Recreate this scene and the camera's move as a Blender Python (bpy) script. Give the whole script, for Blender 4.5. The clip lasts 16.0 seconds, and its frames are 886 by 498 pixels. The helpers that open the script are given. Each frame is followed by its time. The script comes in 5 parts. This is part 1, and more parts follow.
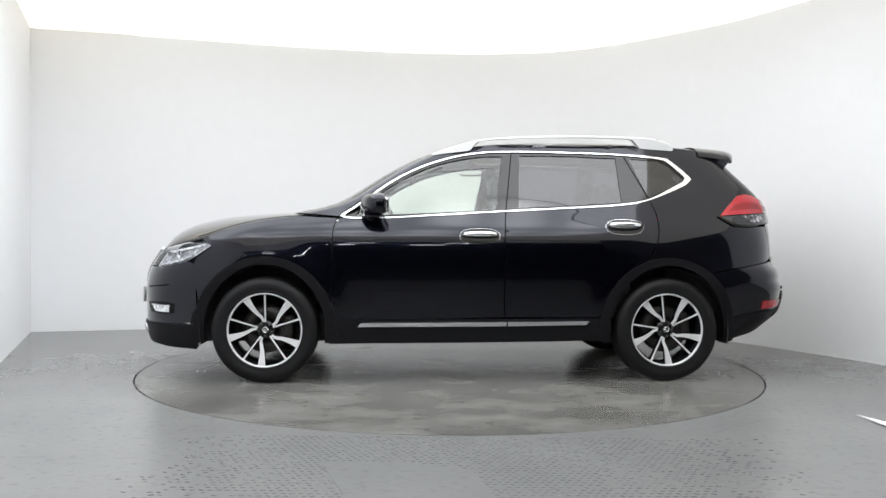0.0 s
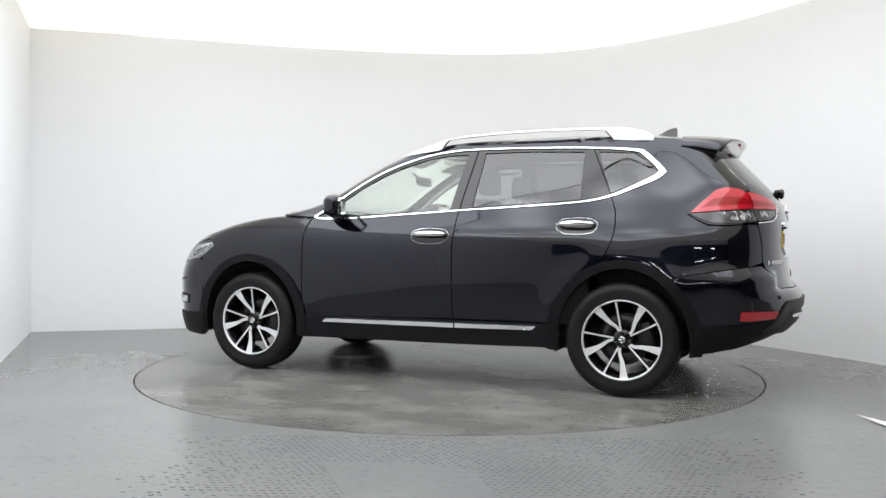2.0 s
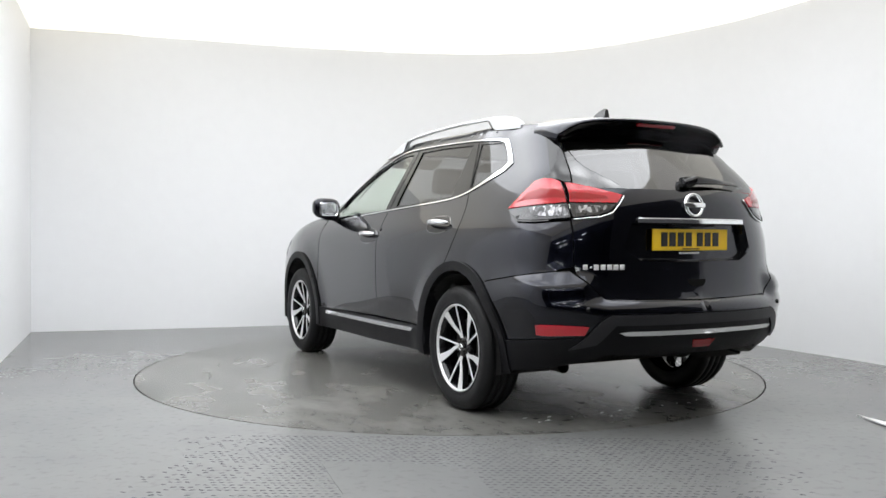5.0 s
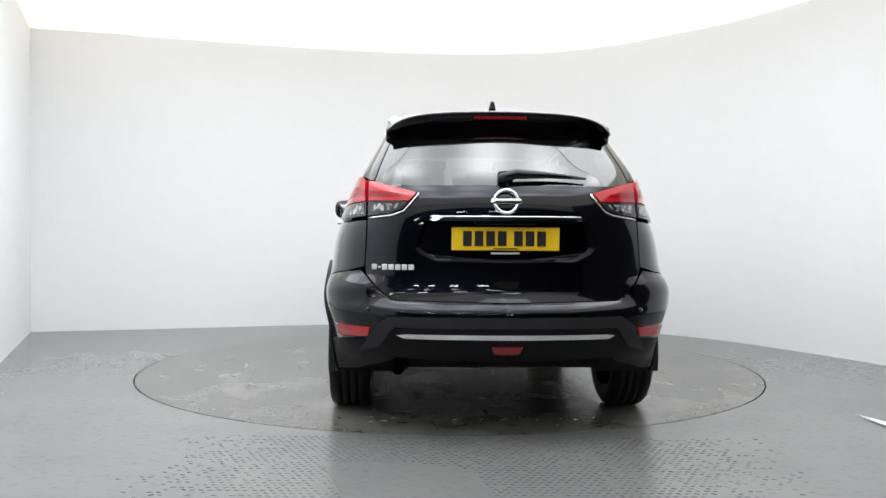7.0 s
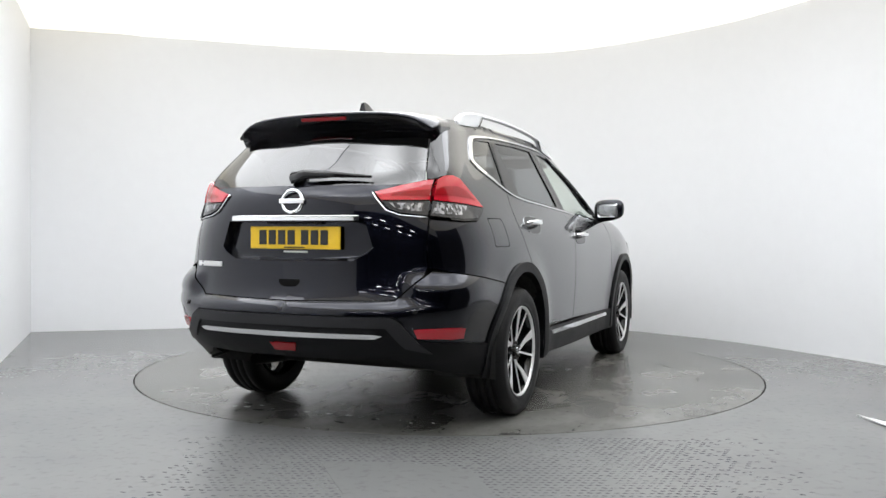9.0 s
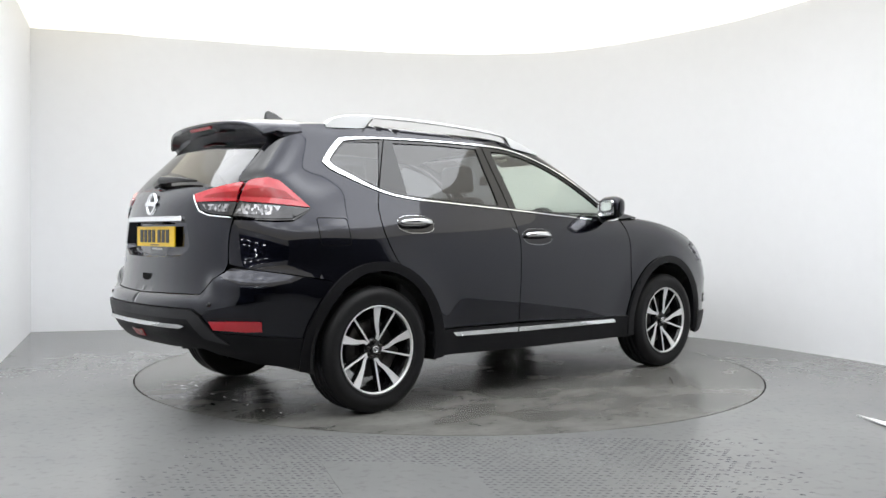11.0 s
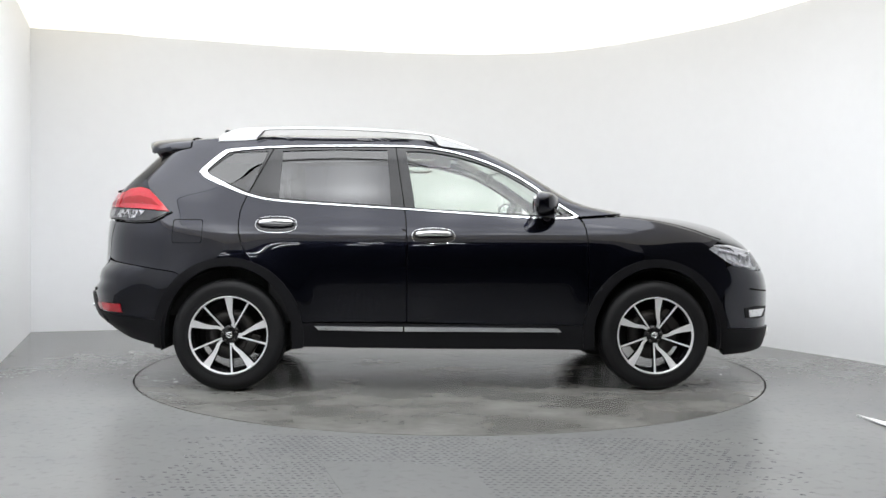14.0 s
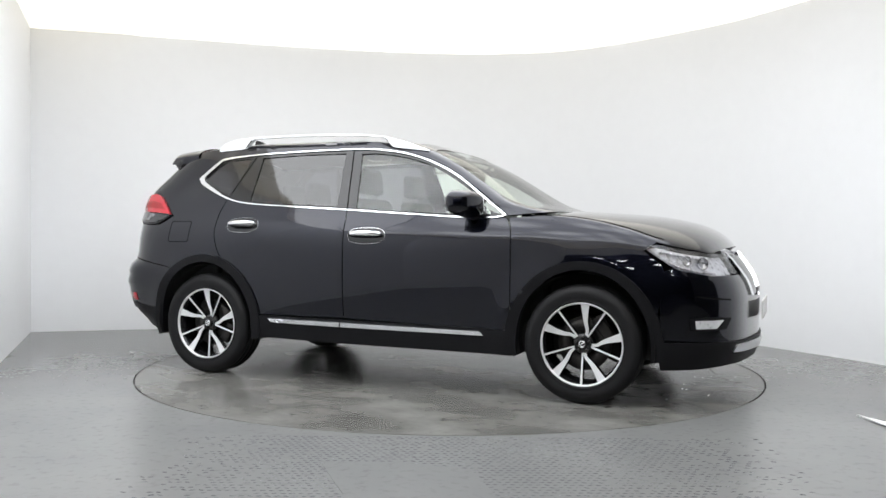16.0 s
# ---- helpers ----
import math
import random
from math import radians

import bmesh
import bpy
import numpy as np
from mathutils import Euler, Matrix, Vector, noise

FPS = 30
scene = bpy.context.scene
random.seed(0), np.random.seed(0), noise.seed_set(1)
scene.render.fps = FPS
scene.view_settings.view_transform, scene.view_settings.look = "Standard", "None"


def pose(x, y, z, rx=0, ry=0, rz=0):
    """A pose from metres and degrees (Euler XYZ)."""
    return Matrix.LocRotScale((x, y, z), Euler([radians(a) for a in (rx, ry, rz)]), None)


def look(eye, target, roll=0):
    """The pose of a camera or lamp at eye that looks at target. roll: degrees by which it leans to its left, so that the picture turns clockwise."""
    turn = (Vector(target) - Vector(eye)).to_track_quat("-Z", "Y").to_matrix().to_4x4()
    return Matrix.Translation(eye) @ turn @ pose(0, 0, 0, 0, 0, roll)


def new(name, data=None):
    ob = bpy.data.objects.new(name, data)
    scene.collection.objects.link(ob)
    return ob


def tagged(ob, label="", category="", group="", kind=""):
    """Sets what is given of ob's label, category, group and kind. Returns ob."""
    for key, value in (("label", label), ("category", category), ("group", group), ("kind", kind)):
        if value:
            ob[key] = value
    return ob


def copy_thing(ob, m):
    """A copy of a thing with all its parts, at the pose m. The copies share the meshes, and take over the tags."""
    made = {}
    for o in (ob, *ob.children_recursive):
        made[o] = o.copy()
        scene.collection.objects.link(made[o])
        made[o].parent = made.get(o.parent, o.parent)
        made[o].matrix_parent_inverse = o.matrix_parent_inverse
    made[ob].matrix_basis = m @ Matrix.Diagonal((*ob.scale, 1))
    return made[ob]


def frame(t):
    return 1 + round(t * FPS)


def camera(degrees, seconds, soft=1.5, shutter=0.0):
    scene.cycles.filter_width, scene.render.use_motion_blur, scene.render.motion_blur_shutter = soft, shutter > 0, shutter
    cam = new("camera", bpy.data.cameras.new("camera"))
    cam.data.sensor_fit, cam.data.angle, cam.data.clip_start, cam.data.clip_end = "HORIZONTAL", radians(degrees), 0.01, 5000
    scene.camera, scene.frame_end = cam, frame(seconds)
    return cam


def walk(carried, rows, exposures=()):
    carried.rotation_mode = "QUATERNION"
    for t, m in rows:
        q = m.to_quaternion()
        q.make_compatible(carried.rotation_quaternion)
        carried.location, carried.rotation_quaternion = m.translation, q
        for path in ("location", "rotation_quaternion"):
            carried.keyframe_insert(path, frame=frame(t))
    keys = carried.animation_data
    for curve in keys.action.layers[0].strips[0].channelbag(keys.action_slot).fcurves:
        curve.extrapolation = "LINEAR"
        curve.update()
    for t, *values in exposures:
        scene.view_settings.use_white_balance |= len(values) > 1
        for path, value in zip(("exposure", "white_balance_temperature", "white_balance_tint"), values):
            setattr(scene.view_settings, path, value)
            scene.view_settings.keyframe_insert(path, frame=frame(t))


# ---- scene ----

from mathutils import geometry

# ---- camera: it stands still in the open side of the booth ----
cam = camera(54.86, 16.0)
EYE = (0.0, -6.431, 0.991)
AIM = (EYE[0] - 0.0077153, EYE[1] + 0.99983, EYE[2] - 0.016941)
STAND = look(EYE, AIM, 0.3286)
walk(cam, [(0, STAND), (16, STAND)])
scene.view_settings.exposure = 0.54

# ---- world: a dark workshop outside the booth ----
world = bpy.data.worlds.new("workshop_dark")
world.use_nodes = True
world.node_tree.nodes["Background"].inputs[0].default_value = (0.5, 0.55, 0.6, 1)
world.node_tree.nodes["Background"].inputs[1].default_value = 0.02
scene.world = world
FABRIC_GLOW = 0.73
CORNER_GLOW = 0.66
LAMP_GLOW = 3.1
INNER_GLOW = 3.4
TUBE_GLOW = 40.0


# ---- materials ----
def nodes_of(name):
    m = bpy.data.materials.new(name)
    m.use_nodes = True
    nt = m.node_tree
    return m, nt, nt.nodes["Principled BSDF"]


def plain(name, colour, rough=0.5, metal=0.0, coat=0.0, grain=0.0, scale=60.0, bump=0.0, spec=0.5, tint=0.0):
    """A surface with colour and roughness varied at two scales."""
    m, nt, b = nodes_of(name)
    b.inputs["Roughness"].default_value, b.inputs["Metallic"].default_value = rough, metal
    b.inputs["Coat Weight"].default_value, b.inputs["Coat Roughness"].default_value = coat, 0.03
    b.inputs["Coat IOR"].default_value = 1.45
    b.inputs["Specular IOR Level"].default_value = spec
    b.inputs["Base Color"].default_value = (*colour, 1)
    if grain or bump:
        tc = nt.nodes.new("ShaderNodeTexCoord")
        fine = nt.nodes.new("ShaderNodeTexNoise")
        fine.inputs["Scale"].default_value, fine.inputs["Detail"].default_value = scale, 6
        wide = nt.nodes.new("ShaderNodeTexNoise")
        wide.inputs["Scale"].default_value, wide.inputs["Detail"].default_value = scale / 17, 3
        mix = nt.nodes.new("ShaderNodeMath")
        mix.operation = "ADD"
        for n in (fine, wide):
            nt.links.new(tc.outputs["Object"], n.inputs["Vector"])
        nt.links.new(fine.outputs["Fac"], mix.inputs[0])
        nt.links.new(wide.outputs["Fac"], mix.inputs[1])
        if grain:
            ramp = nt.nodes.new("ShaderNodeMapRange")
            ramp.inputs["From Min"].default_value, ramp.inputs["From Max"].default_value = 0.6, 1.4
            ramp.inputs["To Min"].default_value, ramp.inputs["To Max"].default_value = 1 - grain, 1 + grain
            nt.links.new(mix.outputs[0], ramp.inputs["Value"])
            mul = nt.nodes.new("ShaderNodeVectorMath")
            mul.operation = "SCALE"
            mul.inputs[0].default_value = colour
            nt.links.new(ramp.outputs[0], mul.inputs["Scale"])
            nt.links.new(mul.outputs[0], b.inputs["Base Color"])
            rr = nt.nodes.new("ShaderNodeMapRange")
            rr.inputs["From Min"].default_value, rr.inputs["From Max"].default_value = 0.6, 1.4
            rr.inputs["To Min"].default_value, rr.inputs["To Max"].default_value = rough * (1 - grain), min(1, rough * (1 + grain))
            nt.links.new(mix.outputs[0], rr.inputs["Value"])
            nt.links.new(rr.outputs[0], b.inputs["Roughness"])
        if bump:
            bp = nt.nodes.new("ShaderNodeBump")
            bp.inputs["Strength"].default_value, bp.inputs["Distance"].default_value = bump, 0.004
            nt.links.new(fine.outputs["Fac"], bp.inputs["Height"])
            nt.links.new(bp.outputs[0], b.inputs["Normal"])
    return m


def glowing(name, colour, strength):
    m, nt, b = nodes_of(name)
    b.inputs["Base Color"].default_value = (0.8, 0.8, 0.8, 1)
    b.inputs["Emission Color"].default_value = (*colour, 1)
    b.inputs["Emission Strength"].default_value = strength
    return m


def pane(name, tint, base=0.08):
    """Thin glass: tinted see-through with a mirror sheen that grows at a slant."""
    m, nt, b = nodes_of(name)
    clear = nt.nodes.new("ShaderNodeBsdfTransparent")
    clear.inputs[0].default_value = (*tint, 1)
    gloss = nt.nodes.new("ShaderNodeBsdfGlossy")
    gloss.inputs["Roughness"].default_value = 0.01
    face = nt.nodes.new("ShaderNodeLayerWeight")
    face.inputs["Blend"].default_value = 0.5
    steep = nt.nodes.new("ShaderNodeMath")
    steep.operation, steep.inputs[1].default_value = "POWER", 4.5
    sheen = nt.nodes.new("ShaderNodeMath")
    sheen.operation, sheen.inputs[1].default_value, sheen.inputs[2].default_value = "MULTIPLY_ADD", 1 - base, base
    mix = nt.nodes.new("ShaderNodeMixShader")
    nt.links.new(face.outputs["Facing"], steep.inputs[0])
    nt.links.new(steep.outputs[0], sheen.inputs[0])
    nt.links.new(sheen.outputs[0], mix.inputs[0])
    nt.links.new(clear.outputs[0], mix.inputs[1])
    nt.links.new(gloss.outputs[0], mix.inputs[2])
    nt.links.new(mix.outputs[0], nt.nodes["Material Output"].inputs["Surface"])
    return m


PAINT = plain("black_metallic_paint", (0.0042, 0.0049, 0.0105), 0.27, 0.9, 1.0, spec=0.2)
GLOSS = plain("black_gloss_trim", (0.006, 0.006, 0.007), 0.08)
CLAD = plain("black_textured_plastic", (0.0065, 0.0065, 0.0078), 0.46, grain=0.12, scale=260, bump=0.12, spec=0.15)
RIDGE = plain("grey_black_plastic", (0.016, 0.016, 0.0185), 0.5, grain=0.12, scale=260, bump=0.12, spec=0.35)
UNDER = plain("underbody_black", (0.012, 0.012, 0.012), 0.75, grain=0.3, scale=40)
RUBBER = plain("tyre_rubber", (0.007, 0.007, 0.0078), 0.55, grain=0.25, scale=120, bump=0.1, spec=0.25)
CHROME = plain("chrome", (0.86, 0.87, 0.88), 0.06, 1.0)
SATIN = plain("satin_aluminium", (0.82, 0.83, 0.85), 0.30, 1.0)
MACHINED = plain("machined_alloy", (0.78, 0.78, 0.79), 0.34, 0.35, grain=0.06, scale=200)
RIMBLACK = plain("rim_gloss_black", (0.010, 0.010, 0.011), 0.15)
DISC = plain("brake_disc_steel", (0.055, 0.052, 0.050), 0.42, 0.8, grain=0.15, scale=90)
CLEAR = pane("clear_window_glass", (0.84, 0.90, 0.84), 0.08)
PRIVACY = pane("privacy_glass", (0.20, 0.20, 0.225), 0.09)
REARGLASS = pane("tailgate_glass", (0.14, 0.14, 0.155), 0.14)
LENS = pane("lamp_lens_clear", (0.80, 0.80, 0.82), 0.07)
RED = plain("red_lamp_plastic", (0.46, 0.008, 0.020), 0.10, coat=1.0)
DARKRED = plain("dark_red_lamp_plastic", (0.28, 0.004, 0.008), 0.12, coat=0.2)
SMOKE = plain("smoked_lamp_plastic", (0.022, 0.022, 0.025), 0.12, coat=0.3, grain=0.5, scale=160)
LAMPBACK = plain("headlamp_silver_inner", (0.66, 0.67, 0.70), 0.30, 0.25, grain=0.6, scale=38)
BRIGHT = plain("bright_lamp_inner", (0.80, 0.81, 0.83), 0.28, 0.35, grain=0.15, scale=60)
RAIL = plain("silver_painted_rail", (0.80, 0.81, 0.82), 0.38, 0.45)


def crystal(name):
    """Cut clear lamp plastic: bright and dark facets side by side."""
    m, nt, b = nodes_of(name)
    tc = nt.nodes.new("ShaderNodeTexCoord")
    mp = nt.nodes.new("ShaderNodeMapping")
    mp.inputs["Scale"].default_value = (1.0, 1.0, 0.55)
    cells = nt.nodes.new("ShaderNodeTexVoronoi")
    cells.inputs["Scale"].default_value = 75
    ramp = nt.nodes.new("ShaderNodeValToRGB")
    ramp.color_ramp.elements[0].position, ramp.color_ramp.elements[0].color = 0.42, (0.03, 0.03, 0.033, 1)
    ramp.color_ramp.elements[1].position, ramp.color_ramp.elements[1].color = 0.85, (0.42, 0.42, 0.44, 1)
    nt.links.new(tc.outputs["Object"], mp.inputs["Vector"])
    nt.links.new(mp.outputs[0], cells.inputs["Vector"])
    nt.links.new(cells.outputs["Color"], ramp.inputs[0])
    nt.links.new(ramp.outputs[0], b.inputs["Base Color"])
    b.inputs["Metallic"].default_value, b.inputs["Roughness"].default_value, b.inputs["Coat Weight"].default_value = 0.35, 0.2, 0.6
    return m


CRYSTAL = crystal("cut_lamp_crystal")
REFLECTOR = plain("lamp_reflector", (0.75, 0.76, 0.78), 0.14, 1.0)
PLATE = plain("yellow_plate", (0.80, 0.52, 0.015), 0.35, grain=0.05, scale=90)
PLATEINK = plain("plate_black_ink", (0.012, 0.012, 0.012), 0.4)
WHITEINK = plain("small_white_print", (0.75, 0.75, 0.75), 0.4)
CLOTH = plain("black_seat_leather", (0.020, 0.020, 0.022), 0.5, grain=0.2, scale=90, bump=0.1)
DASH = plain("dark_grey_dashboard", (0.030, 0.030, 0.032), 0.6, grain=0.15, scale=120)
LINER = plain("pale_headliner", (0.42, 0.40, 0.37), 0.9, grain=0.05, scale=200)
# near-black for shut gaps, and for shade painted at the grip and bumper crease
GAP_SHADE = plain("gap_and_shade_black", (0.003, 0.003, 0.003), 0.8, spec=0.1)
SEAL = plain("rubber_seal", (0.010, 0.010, 0.010), 0.6)
MIRROR = plain("mirror_glass", (0.85, 0.86, 0.88), 0.02, 1.0)


def wall_paint():
    m = plain("white_booth_paint", (0.838, 0.850, 0.876), 0.55, grain=0.015, scale=9)
    return m


WALL = wall_paint()
GLOW = glowing("lit_ceiling_fabric", (1.0, 0.965, 0.862), FABRIC_GLOW)
EDGE = glowing("dim_lit_cream_fabric", (1.0, 0.93, 0.76), CORNER_GLOW)
LAMP = glowing("bright_light_box", (0.955, 0.975, 1.0), LAMP_GLOW)
INNER = glowing("lamp_lit_fabric", (0.955, 0.975, 1.0), INNER_GLOW)


def lamp_spots(m, strength):
    """Soft bright spots where single lamps stand behind the fabric."""
    nt = m.node_tree
    tc = nt.nodes.new("ShaderNodeTexCoord")
    cells = nt.nodes.new("ShaderNodeTexVoronoi")
    cells.feature = "SMOOTH_F1"
    cells.inputs["Scale"].default_value, cells.inputs["Randomness"].default_value, cells.inputs["Smoothness"].default_value = 1.3, 0.35, 0.6
    glow = nt.nodes.new("ShaderNodeMapRange")
    glow.interpolation_type = "SMOOTHSTEP"
    glow.inputs["From Min"].default_value, glow.inputs["From Max"].default_value = 0.05, 0.62
    glow.inputs["To Min"].default_value, glow.inputs["To Max"].default_value = strength * 1.7, strength * 0.55
    nt.links.new(tc.outputs["Object"], cells.inputs["Vector"])
    nt.links.new(cells.outputs["Distance"], glow.inputs["Value"])
    nt.links.new(glow.outputs[0], nt.nodes["Principled BSDF"].inputs["Emission Strength"])


lamp_spots(INNER, INNER_GLOW)
TUBE = glowing("tube_light", (0.95, 0.98, 1.0), TUBE_GLOW)
DARKWALL = plain("dark_workshop_wall", (0.03, 0.03, 0.034), 0.85, grain=0.2, scale=3)


def floor_paint(name, dark, light, streak):
    """Grey painted floor: wide worn patches, fine grain, small dark marks."""
    m, nt, b = nodes_of(name)
    tc = nt.nodes.new("ShaderNodeTexCoord")
    mp = nt.nodes.new("ShaderNodeMapping")
    mp.inputs["Scale"].default_value = (1.0, streak, 1.0)
    wide = nt.nodes.new("ShaderNodeTexNoise")
    wide.inputs["Scale"].default_value, wide.inputs["Detail"].default_value, wide.inputs["Roughness"].default_value = 1.7, 5, 0.55
    fine = nt.nodes.new("ShaderNodeTexNoise")
    fine.inputs["Scale"].default_value, fine.inputs["Detail"].default_value = 22, 5
    nt.links.new(tc.outputs["Object"], mp.inputs["Vector"])
    for n in (wide, fine):
        nt.links.new(mp.outputs[0], n.inputs["Vector"])
    ramp = nt.nodes.new("ShaderNodeValToRGB")
    ramp.color_ramp.elements[0].position, ramp.color_ramp.elements[0].color = 0.32, (*dark, 1)
    ramp.color_ramp.elements[1].position, ramp.color_ramp.elements[1].color = 0.66, (*light, 1)
    nt.links.new(wide.outputs["Fac"], ramp.inputs[0])
    spots = nt.nodes.new("ShaderNodeMapRange")
    spots.inputs["From Min"].default_value, spots.inputs["From Max"].default_value = 0.30, 0.46
    spots.inputs["To Min"].default_value, spots.inputs["To Max"].default_value = 0.87, 1.02
    nt.links.new(fine.outputs["Fac"], spots.inputs["Value"])
    mul = nt.nodes.new("ShaderNodeVectorMath")
    mul.operation = "SCALE"
    nt.links.new(ramp.outputs[0], mul.inputs[0])
    nt.links.new(spots.outputs[0], mul.inputs["Scale"])
    nt.links.new(mul.outputs[0], b.inputs["Base Color"])
    b.inputs["Roughness"].default_value = 0.27
    return m


FLOOR = floor_paint("grey_floor_paint", (0.152, 0.154, 0.156), (0.172, 0.173, 0.173), 1.0)
TABLE = floor_paint("grey_turntable_paint", (0.074, 0.073, 0.068), (0.178, 0.176, 0.167), 1.5)
TREAD = plain("worn_tread_steel", (0.078, 0.081, 0.088), 0.26, 0.0, grain=0.25, scale=30)
WET = plain("wet_patch", (0.045, 0.045, 0.043), 0.12, spec=0.6)
SCUFF = plain("dark_rubber_scuff", (0.04, 0.04, 0.04), 0.5, grain=0.4, scale=60)


# ---- mesh helpers ----
def mesh_of(name, verts, faces, smooth=True):
    me = bpy.data.meshes.new(name)
    me.from_pydata([tuple(v) for v in verts], [], [tuple(f) for f in faces])
    if smooth:
        me.polygons.foreach_set("use_smooth", [True] * len(me.polygons))
    me.update()
    return me


def part(name, bm, material, parent=None, label="", smooth=True):
    """Links a bmesh, or a pair (verts, faces), as one mesh object under a thing or a part."""
    if isinstance(bm, tuple):
        me = mesh_of(name, *bm, smooth=smooth)
    else:
        me = bpy.data.meshes.new(name)
        bm.to_mesh(me)
        bm.free()
        if smooth:
            me.polygons.foreach_set("use_smooth", [True] * len(me.polygons))
    me.materials.append(material)
    ob = new(name, me)
    ob.parent = parent
    return tagged(ob, label)


def flipped(vf):
    """The mirror image across the car's middle plane."""
    v, f = vf
    return [(a[0], -a[1], a[2]) for a in v], [tuple(reversed(q)) for q in f]


def joined(*vfs):
    V, F = [], []
    for v, f in vfs:
        n = len(V)
        V += [tuple(a) for a in v]
        F += [tuple(i + n for i in q) for q in f]
    return V, F


def moved(vf, m):
    return [tuple(m @ Vector(a)) for a in vf[0]], vf[1]


def rounded_box(sx, sy, sz, r=0.01, seg=2, taper=1.0, shear=0.0):
    """A box with bevelled edges, base at z=0; its top scaled by taper and pushed by shear along x."""
    bm = bmesh.new()
    bmesh.ops.create_cube(bm, size=1)
    for v in bm.verts:
        k = taper if v.co.z > 0 else 1
        v.co = Vector((v.co.x * sx * k + (shear if v.co.z > 0 else 0), v.co.y * sy * k, (v.co.z + 0.5) * sz))
    bmesh.ops.bevel(bm, geom=bm.edges[:], offset=r, segments=seg, profile=0.6, affect="EDGES")
    bm.verts.index_update()
    out = [tuple(v.co) for v in bm.verts], [tuple(v.index for v in f.verts) for f in bm.faces]
    bm.free()
    return out


def lathe(profile, n=48, a0=0.0, a1=2 * math.pi):
    """Turns (radius, height) pairs round the y axis."""
    full = abs(a1 - a0) > 6.28
    m = n if full else n + 1
    V, F = [], []
    for i in range(m):
        a = a0 + (a1 - a0) * i / n
        V += [(r * math.cos(a), h, r * math.sin(a)) for r, h in profile]
    k = len(profile)
    for i in range(n):
        j = (i + 1) % m
        for q in range(k - 1):
            F.append((i * k + q, i * k + q + 1, j * k + q + 1, j * k + q))
    return V, F


def tube(points, radius, n=10, flat=1.0, closed_ends=True):
    """A round bar along a line of points; flat squeezes it across."""
    P = [Vector(p) for p in points]
    V, F = [], []
    for i, p in enumerate(P):
        d = (P[min(i + 1, len(P) - 1)] - P[max(i - 1, 0)]).normalized()
        s = d.cross(Vector((0, 0, 1)))
        s = s.normalized() if s.length > 1e-4 else Vector((1, 0, 0))
        u = s.cross(d)
        r = radius[i] if isinstance(radius, (list, tuple)) else radius
        for k in range(n):
            a = 2 * math.pi * k / n
            V.append(p + s * (r * flat * math.cos(a)) + u * (r * math.sin(a)))
    for i in range(len(P) - 1):
        for k in range(n):
            F.append((i * n + k, i * n + (k + 1) % n, (i + 1) * n + (k + 1) % n, (i + 1) * n + k))
    if closed_ends:
        F.append(tuple(range(n - 1, -1, -1)))
        F.append(tuple((len(P) - 1) * n + k for k in range(n)))
    return V, F


def prism(outline, y0, y1):
    """A flat plate: an outline in x, z drawn out from y0 to y1."""
    n = len(outline)
    V = [(x, y0, z) for x, z in outline] + [(x, y1, z) for x, z in outline]
    F = [tuple(range(n)), tuple(range(2 * n - 1, n - 1, -1))]
    F += [(i, i + n, (i + 1) % n + n, (i + 1) % n) for i in range(n)]
    return V, F


def curve(pairs, x):
    """Smooth monotone-ish interpolation of (x, y) pairs (cubic Hermite)."""
    p = sorted(pairs)
    xs = np.array([a for a, _ in p], float)
    ys = np.array([b for _, b in p], float)
    d = np.diff(ys) / np.diff(xs)
    m = np.zeros(len(xs))
    m[0], m[-1] = d[0], d[-1]
    for i in range(1, len(xs) - 1):
        m[i] = 0 if d[i - 1] * d[i] <= 0 else 2 * d[i - 1] * d[i] / (d[i - 1] + d[i])
    x = np.clip(np.asarray(x, float), xs[0], xs[-1])
    i = np.clip(np.searchsorted(xs, x) - 1, 0, len(xs) - 2)
    h = xs[i + 1] - xs[i]
    t = (x - xs[i]) / h
    return (ys[i] * (2 * t**3 - 3 * t**2 + 1) + h * m[i] * (t**3 - 2 * t**2 + t)
            + ys[i + 1] * (3 * t**2 - 2 * t**3) + h * m[i + 1] * (t**3 - t**2))


def spline(pts, step=0.03, closed=False):
    """A Catmull-Rom line through 2D points, drawn at even steps."""
    P = [np.array(p, float) for p in pts]
    n = len(P)
    out = []
    for i in range(n if closed else n - 1):
        a, b = P[i], P[(i + 1) % n]
        z = P[i - 1] if (closed or i > 0) else 2 * a - b
        c = P[(i + 2) % n] if (closed or i + 2 < n) else 2 * b - a
        k = max(1, int(np.linalg.norm(b - a) / step))
        for j in range(k):
            t = j / k
            out.append(0.5 * (2 * a + (b - z) * t + (2 * z - 5 * a + 4 * b - c) * t * t + (3 * a - z - 3 * b + c) * t**3))
    if not closed:
        out.append(P[-1])
    return [tuple(p) for p in out]


def straight(pts, step=0.03, closed=True):
    out = []
    n = len(pts)
    for i in range(n if closed else n - 1):
        a, b = np.array(pts[i], float), np.array(pts[(i + 1) % n], float)
        k = max(1, int(np.linalg.norm(b - a) / step))
        out += [tuple(a + (b - a) * j / k) for j in range(k)]
    if not closed:
        out.append(tuple(pts[-1]))
    return out


